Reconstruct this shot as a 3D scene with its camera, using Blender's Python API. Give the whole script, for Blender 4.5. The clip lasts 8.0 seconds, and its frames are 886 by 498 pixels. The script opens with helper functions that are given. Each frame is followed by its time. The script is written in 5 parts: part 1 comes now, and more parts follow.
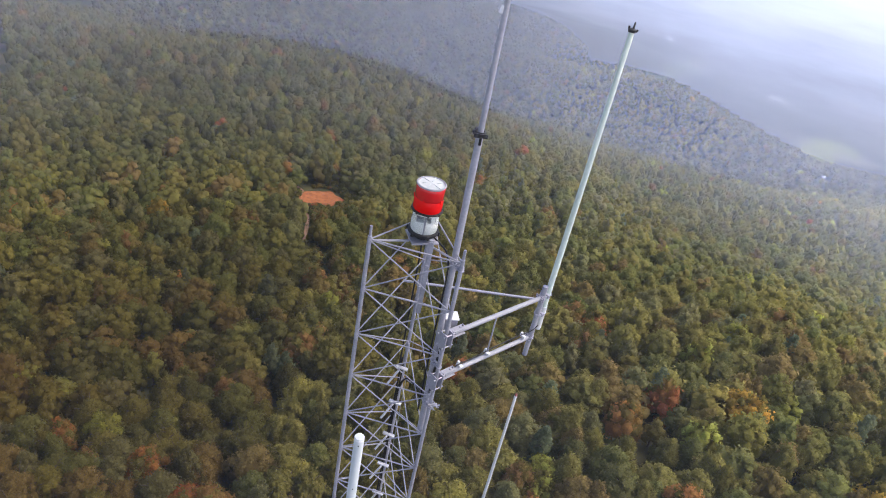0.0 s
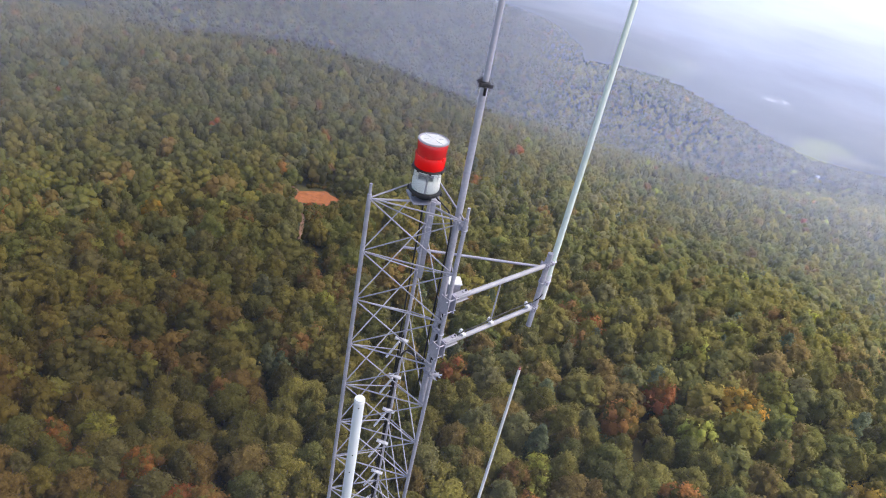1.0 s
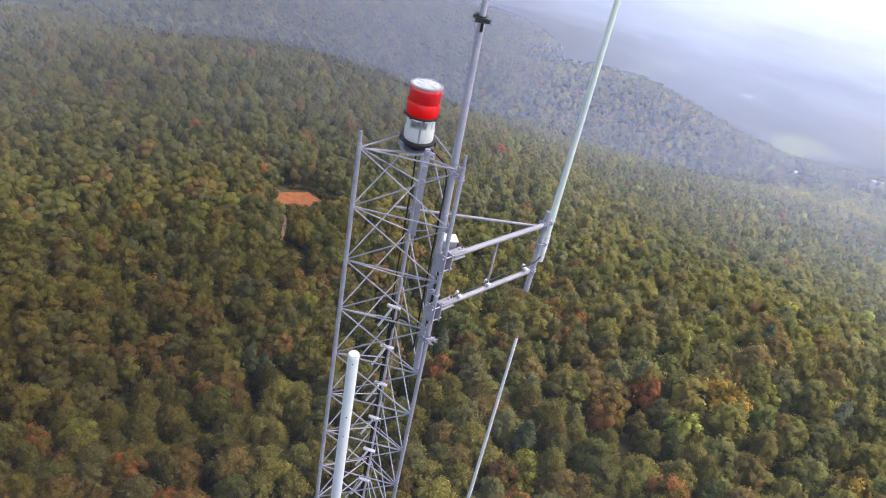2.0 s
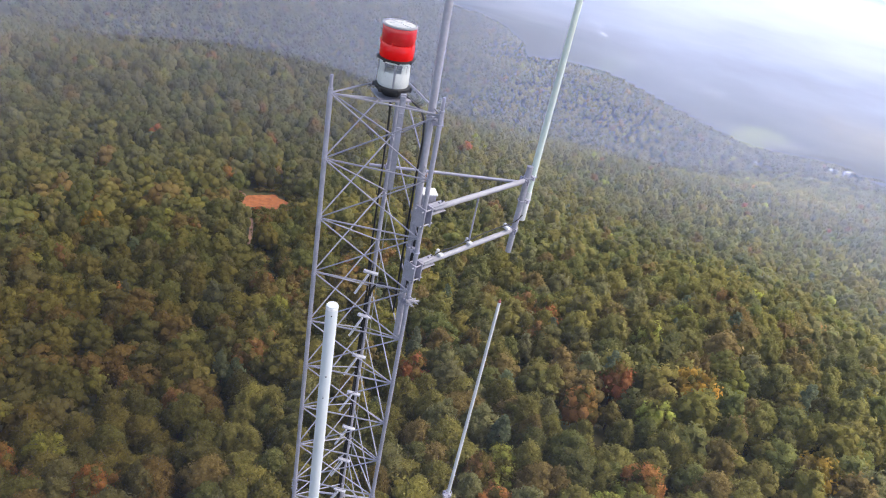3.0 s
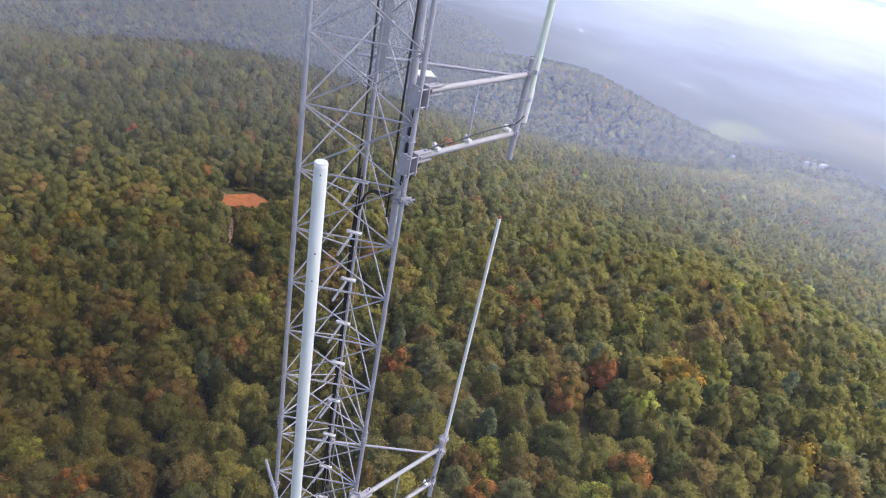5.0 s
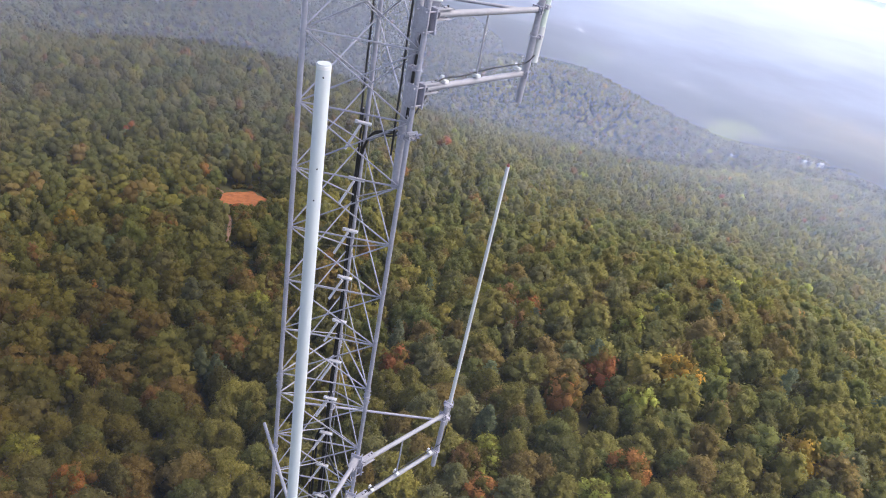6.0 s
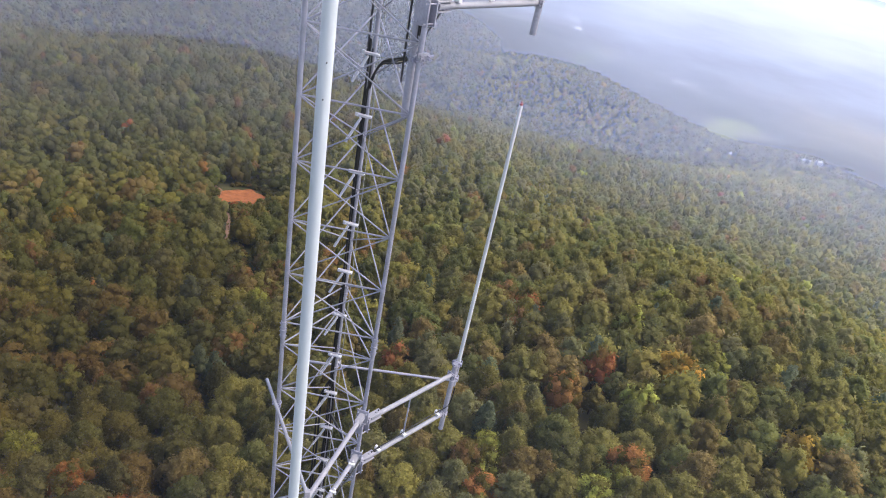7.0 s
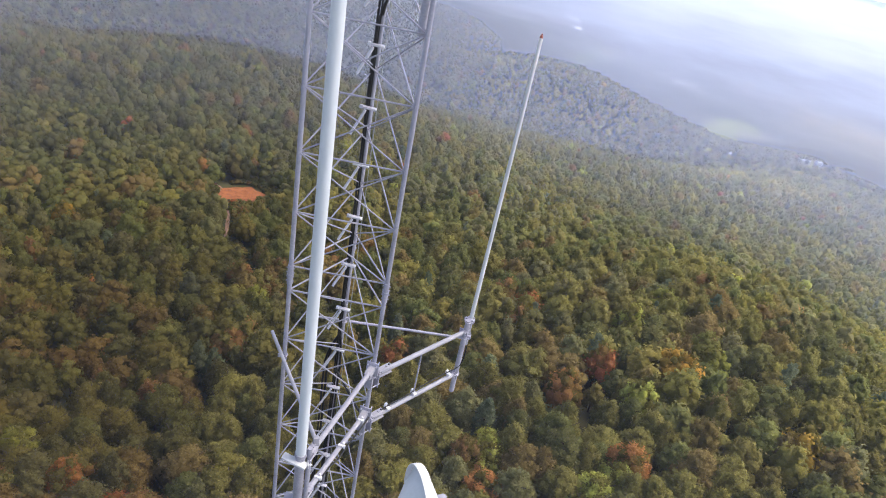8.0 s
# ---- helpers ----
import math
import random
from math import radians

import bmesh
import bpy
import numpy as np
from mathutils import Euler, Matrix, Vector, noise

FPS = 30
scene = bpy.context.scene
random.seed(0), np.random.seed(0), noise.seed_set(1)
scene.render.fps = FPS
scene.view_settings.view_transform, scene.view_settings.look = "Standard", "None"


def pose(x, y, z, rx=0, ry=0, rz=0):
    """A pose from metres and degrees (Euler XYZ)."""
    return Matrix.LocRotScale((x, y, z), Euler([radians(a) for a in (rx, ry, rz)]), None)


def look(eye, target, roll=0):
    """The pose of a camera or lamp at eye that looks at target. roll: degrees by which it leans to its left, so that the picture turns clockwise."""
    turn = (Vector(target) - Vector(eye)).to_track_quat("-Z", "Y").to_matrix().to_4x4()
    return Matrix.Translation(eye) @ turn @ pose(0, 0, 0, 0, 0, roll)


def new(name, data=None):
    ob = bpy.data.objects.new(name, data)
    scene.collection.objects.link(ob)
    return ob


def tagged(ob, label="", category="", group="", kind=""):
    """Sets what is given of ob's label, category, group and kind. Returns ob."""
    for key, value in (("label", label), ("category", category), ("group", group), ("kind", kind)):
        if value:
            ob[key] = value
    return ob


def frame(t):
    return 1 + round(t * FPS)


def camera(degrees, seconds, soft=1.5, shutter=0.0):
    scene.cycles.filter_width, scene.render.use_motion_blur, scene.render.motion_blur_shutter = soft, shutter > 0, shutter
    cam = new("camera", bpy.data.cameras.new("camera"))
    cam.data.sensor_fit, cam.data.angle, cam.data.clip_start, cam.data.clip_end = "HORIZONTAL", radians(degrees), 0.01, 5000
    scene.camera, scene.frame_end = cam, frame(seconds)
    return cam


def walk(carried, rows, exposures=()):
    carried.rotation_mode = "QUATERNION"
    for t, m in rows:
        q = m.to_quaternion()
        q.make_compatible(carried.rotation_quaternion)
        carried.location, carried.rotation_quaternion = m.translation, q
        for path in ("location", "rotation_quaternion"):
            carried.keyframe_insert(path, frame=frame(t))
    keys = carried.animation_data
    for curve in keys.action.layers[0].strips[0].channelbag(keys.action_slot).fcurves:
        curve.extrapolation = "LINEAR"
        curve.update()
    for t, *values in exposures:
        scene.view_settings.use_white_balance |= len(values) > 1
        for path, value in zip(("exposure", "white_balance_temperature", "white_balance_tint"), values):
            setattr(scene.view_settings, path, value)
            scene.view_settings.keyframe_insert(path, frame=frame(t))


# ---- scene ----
cam = camera(65.8, 8.0, soft=1.1)
PATH = [
    (0, (1.504, -6.654, 4.311), (1.343, -4.967, 3.25), 11.8),
    (0.5, (1.507, -6.633, 4.036), (1.353, -4.944, 2.977), 11.8),
    (1, (1.514, -6.636, 3.737), (1.366, -4.945, 2.68), 11.9),
    (1.5, (1.497, -6.6, 3.391), (1.363, -4.906, 2.337), 11.9),
    (3, (1.459, -6.47, 2.401), (1.445, -4.758, 1.367), 11.6),
    (3.5, (1.456, -6.452, 2.073), (1.472, -4.738, 1.044), 11.5),
    (4, (1.46, -6.437, 1.77), (1.49, -4.722, 0.741), 11.5),
    (4.5, (1.481, -6.429, 1.422), (1.516, -4.714, 0.393), 11.5),
    (6, (1.534, -6.443, 0.347), (1.577, -4.729, -0.682), 11.6),
    (6.5, (1.538, -6.456, -0.04), (1.583, -4.742, -1.07), 11.6),
    (7, (1.531, -6.495, -0.425), (1.578, -4.781, -1.456), 11.6),
    (7.5, (1.506, -6.51, -0.818), (1.553, -4.797, -1.849), 11.7),
    (8, (1.488, -6.518, -1.228), (1.537, -4.805, -2.259), 11.8),
]
walk(cam, [(t, look(eye, target, roll)) for t, eye, target, roll in PATH], exposures=[(0, 0.58), (1.5, 0.70), (3, 0.70), (4.5, 0.67), (8, 0.67)])

# ---- light ----
world = bpy.data.worlds.new("sky")
scene.world = world
world.use_nodes = True
wn = world.node_tree
sky = wn.nodes.new("ShaderNodeTexSky")
sky.sky_type = "NISHITA"
sky.sun_disc = False
SUN_EL, SUN_AZ = 55.0, 84.0          # degrees; azimuth clockwise from the +y axis
sky.sun_elevation = radians(SUN_EL)
sky.sun_rotation = radians(SUN_AZ)
sky.air_density, sky.dust_density, sky.ozone_density = 1.0, 5.0, 1.0
bg = wn.nodes["Background"]
wn.links.new(sky.outputs[0], bg.inputs[0])
bg.inputs[1].default_value = 0.145
sun = new("sun", bpy.data.lights.new("sun", "SUN"))
sun.data.energy, sun.data.angle, sun.data.color = 1.1, radians(24), (1.0, 0.95, 0.87)
d = Vector((math.sin(radians(SUN_AZ)) * math.cos(radians(SUN_EL)), math.cos(radians(SUN_AZ)) * math.cos(radians(SUN_EL)), math.sin(radians(SUN_EL))))
sun.matrix_world = look(d * 100, (0, 0, 0))

# ---- materials ----
def material(name, color, rough=0.6, metal=0.0, vary=0.15, scale=8.0, bump=0.0, bump_scale=60.0, coat=0.0, spec=0.5, stretch=(1, 1, 1)):
    """A painted, metal or earth surface with mottling at two scales and a fine relief."""
    m = bpy.data.materials.new(name)
    m.use_nodes = True
    t, n, l = m.node_tree, m.node_tree.nodes, m.node_tree.links
    b = n["Principled BSDF"]
    geo = n.new("ShaderNodeNewGeometry")
    mapping = n.new("ShaderNodeMapping")
    mapping.inputs["Scale"].default_value = stretch
    l.new(geo.outputs["Position"], mapping.inputs[0])
    a = n.new("ShaderNodeTexNoise")
    a.inputs["Scale"].default_value, a.inputs["Detail"].default_value = scale, 3
    c = n.new("ShaderNodeTexNoise")
    c.inputs["Scale"].default_value, c.inputs["Detail"].default_value = scale * 9, 2
    l.new(mapping.outputs[0], a.inputs[0])
    l.new(mapping.outputs[0], c.inputs[0])
    add = n.new("ShaderNodeMath")
    add.operation = "ADD"
    l.new(a.outputs[0], add.inputs[0])
    l.new(c.outputs[0], add.inputs[1])
    ramp = n.new("ShaderNodeMapRange")
    ramp.inputs[1].default_value, ramp.inputs[2].default_value = 0.6, 1.4
    ramp.inputs[3].default_value, ramp.inputs[4].default_value = 1 - vary, 1 + vary
    l.new(add.outputs[0], ramp.inputs[0])
    mul = n.new("ShaderNodeVectorMath")
    mul.operation = "SCALE"
    mul.inputs[0].default_value = color
    l.new(ramp.outputs[0], mul.inputs["Scale"])
    l.new(mul.outputs[0], b.inputs["Base Color"])
    rr = n.new("ShaderNodeMapRange")
    rr.inputs[3].default_value, rr.inputs[4].default_value = max(0.05, rough - 0.12), min(1, rough + 0.12)
    l.new(a.outputs[0], rr.inputs[0])
    l.new(rr.outputs[0], b.inputs["Roughness"])
    b.inputs["Metallic"].default_value = metal
    b.inputs["Coat Weight"].default_value = coat
    b.inputs["Specular IOR Level"].default_value = spec
    if bump:
        k = n.new("ShaderNodeTexNoise")
        k.inputs["Scale"].default_value, k.inputs["Detail"].default_value = bump_scale, 4
        l.new(geo.outputs["Position"], k.inputs[0])
        bp = n.new("ShaderNodeBump")
        bp.inputs["Strength"].default_value, bp.inputs["Distance"].default_value = bump, 0.01
        l.new(k.outputs[0], bp.inputs["Height"])
        l.new(bp.outputs[0], b.inputs["Normal"])
    return m


GALV = material("galvanised_steel", (0.36, 0.36, 0.44), 0.5, 0.35, 0.22, 6, 0.15)
GALV_OLD = material("weathered_galvanised_pipe", (0.36, 0.36, 0.43), 0.55, 0.3, 0.2, 4, 0.15)
GALV_NEW = material("bright_galvanised_steel", (0.33, 0.33, 0.385), 0.6, 0.15, 0.16, 7, 0.1)
FIBRE = material("white_fibreglass", (0.58, 0.62, 0.67), 0.4, 0, 0.06, 3, 0.05, stretch=(1, 1, 0.25))
FIBRE_OLD = material("chalky_pale_green_fibreglass", (0.62, 0.70, 0.66), 0.6, 0, 0.14, 5, 0.2, stretch=(1, 1, 0.2))
FIBRE_GREY = material("grey_white_fibreglass", (0.60, 0.61, 0.63), 0.5, 0, 0.1, 5, 0.1, stretch=(1, 1, 0.3))
RUBBER = material("black_cable_jacket", (0.012, 0.012, 0.014), 0.5, 0, 0.2, 20)
IRON = material("dark_iron", (0.035, 0.035, 0.04), 0.5, 0.4, 0.25, 20, 0.2)
PLASTIC = material("white_plastic", (0.70, 0.71, 0.75), 0.45, 0, 0.06, 10)
WHITE = material("white_reflector_enamel", (0.86, 0.87, 0.89), 0.35, 0, 0.05, 10)
HANGER = material("bright_zinc_hanger", (0.56, 0.56, 0.62), 0.5, 0.15, 0.2, 20)
DISH = material("white_dish_paint", (0.80, 0.81, 0.86), 0.4, 0, 0.05, 4)
ROPE = material("pale_steel_rope", (0.33, 0.33, 0.27), 0.6, 0.3, 0.15, 30)
REDTIP = material("red_plastic", (0.33, 0.10, 0.09), 0.4, 0, 0.1, 30)
BARK = material("grey_brown_bark", (0.10, 0.075, 0.055), 0.9, 0, 0.3, 3, 0.5, 12, spec=0.2)
CLAY = material("red_clay", (0.31, 0.115, 0.048), 0.95, 0, 0.5, 0.35, 0.6, 1.5, spec=0.1)
TRACK = material("pale_track_gravel", (0.25, 0.155, 0.10), 0.95, 0, 0.3, 0.4, 0.6, 2, spec=0.1)
MEADOW = material("meadow_grass", (0.21, 0.23, 0.06), 0.95, 0, 0.35, 0.03, 0, spec=0.1)
STUBBLE = material("pale_mown_field", (0.27, 0.26, 0.20), 0.95, 0, 0.12, 0.02, 0, spec=0.1)
ROOF = material("pale_metal_roof", (0.72, 0.73, 0.75), 0.5, 0, 0.1, 1)
WALL = material("white_house_wall", (0.70, 0.69, 0.66), 0.8, 0, 0.1, 1)
WINDOW = material("dark_window_glass", (0.03, 0.035, 0.04), 0.15, 0, 0.1, 5)


def lens_material(name, color, transmission, rough):
    m = material(name, color, rough, 0, 0.05, 15, coat=0.6)
    m.node_tree.nodes["Principled BSDF"].inputs["Transmission Weight"].default_value = transmission
    return m


DARK_LENS = lens_material("dark_red_lens", (0.62, 0.010, 0.018), 0.0, 0.18)
RED_LENS = lens_material("red_lens", (0.86, 0.004, 0.006), 0.0, 0.22)
RED_LENS.node_tree.nodes["Principled BSDF"].inputs["Coat Weight"].default_value = 0.15


def glass_material(name):
    """Thin clear glass: it lets light pass and mirrors a little."""
    m = bpy.data.materials.new(name)
    m.use_nodes = True
    n, l = m.node_tree.nodes, m.node_tree.links
    n.remove(n["Principled BSDF"])
    clear, gloss, mix = n.new("ShaderNodeBsdfTransparent"), n.new("ShaderNodeBsdfGlossy"), n.new("ShaderNodeMixShader")
    clear.inputs[0].default_value = (0.95, 0.96, 0.96, 1)
    gloss.inputs["Roughness"].default_value = 0.05
    mix.inputs[0].default_value = 0.09
    l.new(clear.outputs[0], mix.inputs[1])
    l.new(gloss.outputs[0], mix.inputs[2])
    l.new(mix.outputs[0], n["Material Output"].inputs[0])
    return m


CLEAR_LENS = glass_material("clear_lens")


def foliage_material(name):
    """Leaves: the colour of each tree is stored with its mesh, each clump of leaves differs a little."""
    m = bpy.data.materials.new(name)
    m.use_nodes = True
    n, l = m.node_tree.nodes, m.node_tree.links
    n.remove(n["Principled BSDF"])
    tint = n.new("ShaderNodeAttribute")
    tint.attribute_name = "leaf_tint"
    geo = n.new("ShaderNodeNewGeometry")
    info = n.new("ShaderNodeObjectInfo")
    mm = n.new("ShaderNodeMapRange")
    mm.inputs[3].default_value, mm.inputs[4].default_value = 0.85, 1.15
    l.new(info.outputs["Random"], mm.inputs[0])
    hue = n.new("ShaderNodeHueSaturation")
    l.new(tint.outputs["Color"], hue.inputs["Color"])
    di = n.new("ShaderNodeBsdfDiffuse")
    tr = n.new("ShaderNodeBsdfTranslucent")
    spread = n.new("ShaderNodeAttribute")
    spread.attribute_name = "leaf_normal"
    turn = n.new("ShaderNodeVectorTransform")
    turn.vector_type, turn.convert_from, turn.convert_to = "NORMAL", "OBJECT", "WORLD"
    l.new(spread.outputs["Vector"], turn.inputs[0])
    grain = n.new("ShaderNodeTexNoise")
    grain.inputs["Scale"].default_value, grain.inputs["Detail"].default_value, grain.inputs["Roughness"].default_value = 2.4, 4, 0.75
    l.new(geo.outputs["Position"], grain.inputs[0])
    relief = n.new("ShaderNodeBump")
    relief.inputs["Strength"].default_value, relief.inputs["Distance"].default_value = 0.40, 0.35
    l.new(grain.outputs[0], relief.inputs["Height"])
    l.new(turn.outputs[0], relief.inputs["Normal"])
    l.new(relief.outputs[0], di.inputs["Normal"])
    r3 = n.new("ShaderNodeMapRange")
    r3.inputs[1].default_value, r3.inputs[2].default_value, r3.inputs[3].default_value, r3.inputs[4].default_value = 0.3, 0.7, 0.82, 1.18
    l.new(grain.outputs[0], r3.inputs[0])
    m3 = n.new("ShaderNodeMath")
    m3.operation = "MULTIPLY"
    l.new(mm.outputs[0], m3.inputs[0])
    l.new(r3.outputs[0], m3.inputs[1])
    l.new(m3.outputs[0], hue.inputs["Value"])
    l.new(hue.outputs[0], di.inputs[0])
    l.new(hue.outputs[0], tr.inputs[0])
    mix = n.new("ShaderNodeMixShader")
    mix.inputs[0].default_value = 0.42
    l.new(di.outputs[0], mix.inputs[1])
    l.new(tr.outputs[0], mix.inputs[2])
    l.new(mix.outputs[0], n["Material Output"].inputs[0])
    return m


FOLIAGE = foliage_material("autumn_foliage")


def forest_floor_material(name):
    """Leaf litter and low growth, mottled in patches of a crown's size and larger."""
    m = bpy.data.materials.new(name)
    m.use_nodes = True
    n, l = m.node_tree.nodes, m.node_tree.links
    b = n["Principled BSDF"]
    geo = n.new("ShaderNodeNewGeometry")
    vo = n.new("ShaderNodeTexVoronoi")
    vo.inputs["Scale"].default_value = 0.11
    big = n.new("ShaderNodeTexNoise")
    big.inputs["Scale"].default_value, big.inputs["Detail"].default_value = 0.006, 6
    for x in (vo, big):
        l.new(geo.outputs["Position"], x.inputs[0])
    hsv = n.new("ShaderNodeSeparateColor")
    l.new(vo.outputs["Color"], hsv.inputs[0])
    add = n.new("ShaderNodeMath")
    add.operation = "MULTIPLY_ADD"
    add.inputs[1].default_value = 0.45
    l.new(hsv.outputs[0], add.inputs[0])
    l.new(big.outputs[0], add.inputs[2])
    ramp = n.new("ShaderNodeValToRGB")
    e = ramp.color_ramp.elements
    e[0].position, e[0].color = 0.35, (0.032, 0.036, 0.016, 1)
    e[1].position, e[1].color = 1.0, (0.105, 0.088, 0.042, 1)
    mid = e.new(0.68)
    mid.color = (0.070, 0.075, 0.032, 1)
    l.new(add.outputs[0], ramp.inputs[0])
    l.new(ramp.outputs[0], b.inputs["Base Color"])
    b.inputs["Roughness"].default_value = 0.95
    b.inputs["Specular IOR Level"].default_value = 0.1
    return m


FLOOR = forest_floor_material("forest_floor")


def haze_material(name):
    """Haze imitated by a sheet: its opacity is low near the ridge and grows towards the plain."""
    m = bpy.data.materials.new(name)
    m.use_nodes = True
    n, l = m.node_tree.nodes, m.node_tree.links
    n.remove(n["Principled BSDF"])
    geo = n.new("ShaderNodeNewGeometry")
    flat = n.new("ShaderNodeVectorMath")
    flat.operation = "MULTIPLY"
    flat.inputs[1].default_value = (1, 1, 0)
    l.new(geo.outputs["Position"], flat.inputs[0])
    far = n.new("ShaderNodeVectorMath")
    far.operation = "LENGTH"
    l.new(flat.outputs[0], far.inputs[0])
    noise_big = n.new("ShaderNodeTexNoise")
    noise_big.inputs["Scale"].default_value, noise_big.inputs["Detail"].default_value = 0.0032, 5
    l.new(geo.outputs["Position"], noise_big.inputs[0])

    def math_node(op, a, b):
        k = n.new("ShaderNodeMath")
        k.operation = op
        for i, v in enumerate((a, b)):
            if isinstance(v, (int, float)):
                k.inputs[i].default_value = v
            elif v is not None:
                l.new(v, k.inputs[i])
        return k.outputs[0]

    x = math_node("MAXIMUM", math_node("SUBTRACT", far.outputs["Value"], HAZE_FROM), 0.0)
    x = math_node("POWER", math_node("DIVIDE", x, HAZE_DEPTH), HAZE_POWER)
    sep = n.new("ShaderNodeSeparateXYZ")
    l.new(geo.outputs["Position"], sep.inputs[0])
    # More imitated haze towards the east, which brightens that side.
    east_gain = n.new("ShaderNodeMapRange")
    east_gain.inputs[1].default_value, east_gain.inputs[2].default_value, east_gain.inputs[3].default_value, east_gain.inputs[4].default_value = -450, 450, 0.70, 1.45
    l.new(sep.outputs[0], east_gain.inputs[0])
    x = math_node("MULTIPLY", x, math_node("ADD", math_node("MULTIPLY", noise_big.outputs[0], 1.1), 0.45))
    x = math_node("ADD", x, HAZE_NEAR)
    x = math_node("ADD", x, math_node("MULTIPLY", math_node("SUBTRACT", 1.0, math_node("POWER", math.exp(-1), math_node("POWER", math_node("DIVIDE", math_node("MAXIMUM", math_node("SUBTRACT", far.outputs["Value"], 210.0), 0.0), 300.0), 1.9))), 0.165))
    x = math_node("MULTIPLY", x, east_gain.outputs[0])
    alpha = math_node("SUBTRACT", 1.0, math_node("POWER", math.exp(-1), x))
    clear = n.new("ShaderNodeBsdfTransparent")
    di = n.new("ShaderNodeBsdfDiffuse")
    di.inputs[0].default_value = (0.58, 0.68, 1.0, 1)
    level = n.new("ShaderNodeCombineXYZ")
    level.inputs[2].default_value = 1.0
    gl = n.new("ShaderNodeBsdfGlossy")
    l.new(level.outputs[0], di.inputs["Normal"])
    l.new(level.outputs[0], gl.inputs["Normal"])
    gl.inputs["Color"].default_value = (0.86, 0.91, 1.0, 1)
    gl.inputs["Roughness"].default_value = 0.62
    white = n.new("ShaderNodeMixShader")
    white.inputs[0].default_value = HAZE_GLOSS
    l.new(di.outputs[0], white.inputs[1])
    l.new(gl.outputs[0], white.inputs[2])
    mix = n.new("ShaderNodeMixShader")
    l.new(alpha, mix.inputs[0])
    l.new(clear.outputs[0], mix.inputs[1])
    l.new(white.outputs[0], mix.inputs[2])
    l.new(mix.outputs[0], n["Material Output"].inputs[0])
    return m


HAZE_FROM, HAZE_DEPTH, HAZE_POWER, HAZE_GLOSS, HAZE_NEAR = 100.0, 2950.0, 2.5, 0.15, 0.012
HAZE = haze_material("imitated_haze")

# ---- mesh helpers ----
def rod(bm, p, q, r, seg=10, r2=None, caps=True):
    """A round bar from p to q."""
    p, q = Vector(p), Vector(q)
    m = Matrix.Translation((p + q) / 2) @ (q - p).to_track_quat("Z", "Y").to_matrix().to_4x4()
    bmesh.ops.create_cone(bm, cap_ends=caps, segments=seg, radius1=r, radius2=r if r2 is None else r2, depth=(q - p).length, matrix=m)


def block(bm, centre, size, turn=None, bevel=0.004):
    """A bevelled block."""
    m = Matrix.Translation(centre) @ (turn or Matrix()) @ Matrix.Diagonal((*size, 1))
    made = bmesh.ops.create_cube(bm, size=1, matrix=m)
    if bevel:
        edges = list({e for v in made["verts"] for e in v.link_edges})
        bmesh.ops.bevel(bm, geom=edges, offset=bevel, segments=2, affect="EDGES", profile=0.6)


def lathe(bm, profile, centre=(0, 0, 0), turn=None, seg=32):
    """A turned body from (radius, height) pairs."""
    m = Matrix.Translation(centre) @ (turn or Matrix())
    rings = []
    for r, h in profile:
        if r < 1e-4:
            rings.append([bm.verts.new(m @ Vector((0, 0, h)))])
        else:
            rings.append([bm.verts.new(m @ Vector((r * math.cos(a), r * math.sin(a), h))) for a in (2 * math.pi * i / seg for i in range(seg))])
    for a, b in zip(rings, rings[1:]):
        for i in range(seg):
            j = (i + 1) % seg
            face = [a[i % len(a)], a[j % len(a)], b[j % len(b)], b[i % len(b)]]
            face = list(dict.fromkeys(face))
            if len(face) > 2:
                bm.faces.new(face)
    bmesh.ops.recalc_face_normals(bm, faces=bm.faces)


def finish(bm, name, mat, angle=40):
    me = bpy.data.meshes.new(name)
    bm.to_mesh(me)
    bm.free()
    me.materials.append(mat)
    me.shade_smooth()
    me.set_sharp_from_angle(angle=radians(angle))
    return me


def thing(name, at, label, category, group="", kind=""):
    """The empty at a thing's base that carries its parts."""
    ob = new(name)
    ob.location = at
    return tagged(ob, label, category, group, kind)


def part(name, bm, mat, parent, label=""):
    """Links a bmesh, given in world metres, as one mesh under a thing or a part."""
    ob = new(name, finish(bm, name, mat))
    ob.parent = parent
    ob.matrix_parent_inverse = world_of(parent).inverted()
    return tagged(ob, label)


def world_of(ob):
    m = ob.matrix_basis.copy()
    while ob.parent:
        m = ob.parent.matrix_basis @ ob.matrix_parent_inverse @ m
        ob = ob.parent
    return m


def shared(name, me, m, parent, label=""):
    """An object of its own on a mesh that it shares."""
    ob = new(name, me)
    ob.parent = parent
    ob.matrix_parent_inverse = world_of(parent).inverted()
    ob.matrix_basis = m
    return tagged(ob, label)


def along(p, q):
    """The matrix that lays a unit bar (z from 0 to 1) from p to q."""
    p, q = Vector(p), Vector(q)
    return Matrix.Translation(p) @ (q - p).to_track_quat("Z", "Y").to_matrix().to_4x4() @ Matrix.Diagonal((1, 1, (q - p).length, 1))


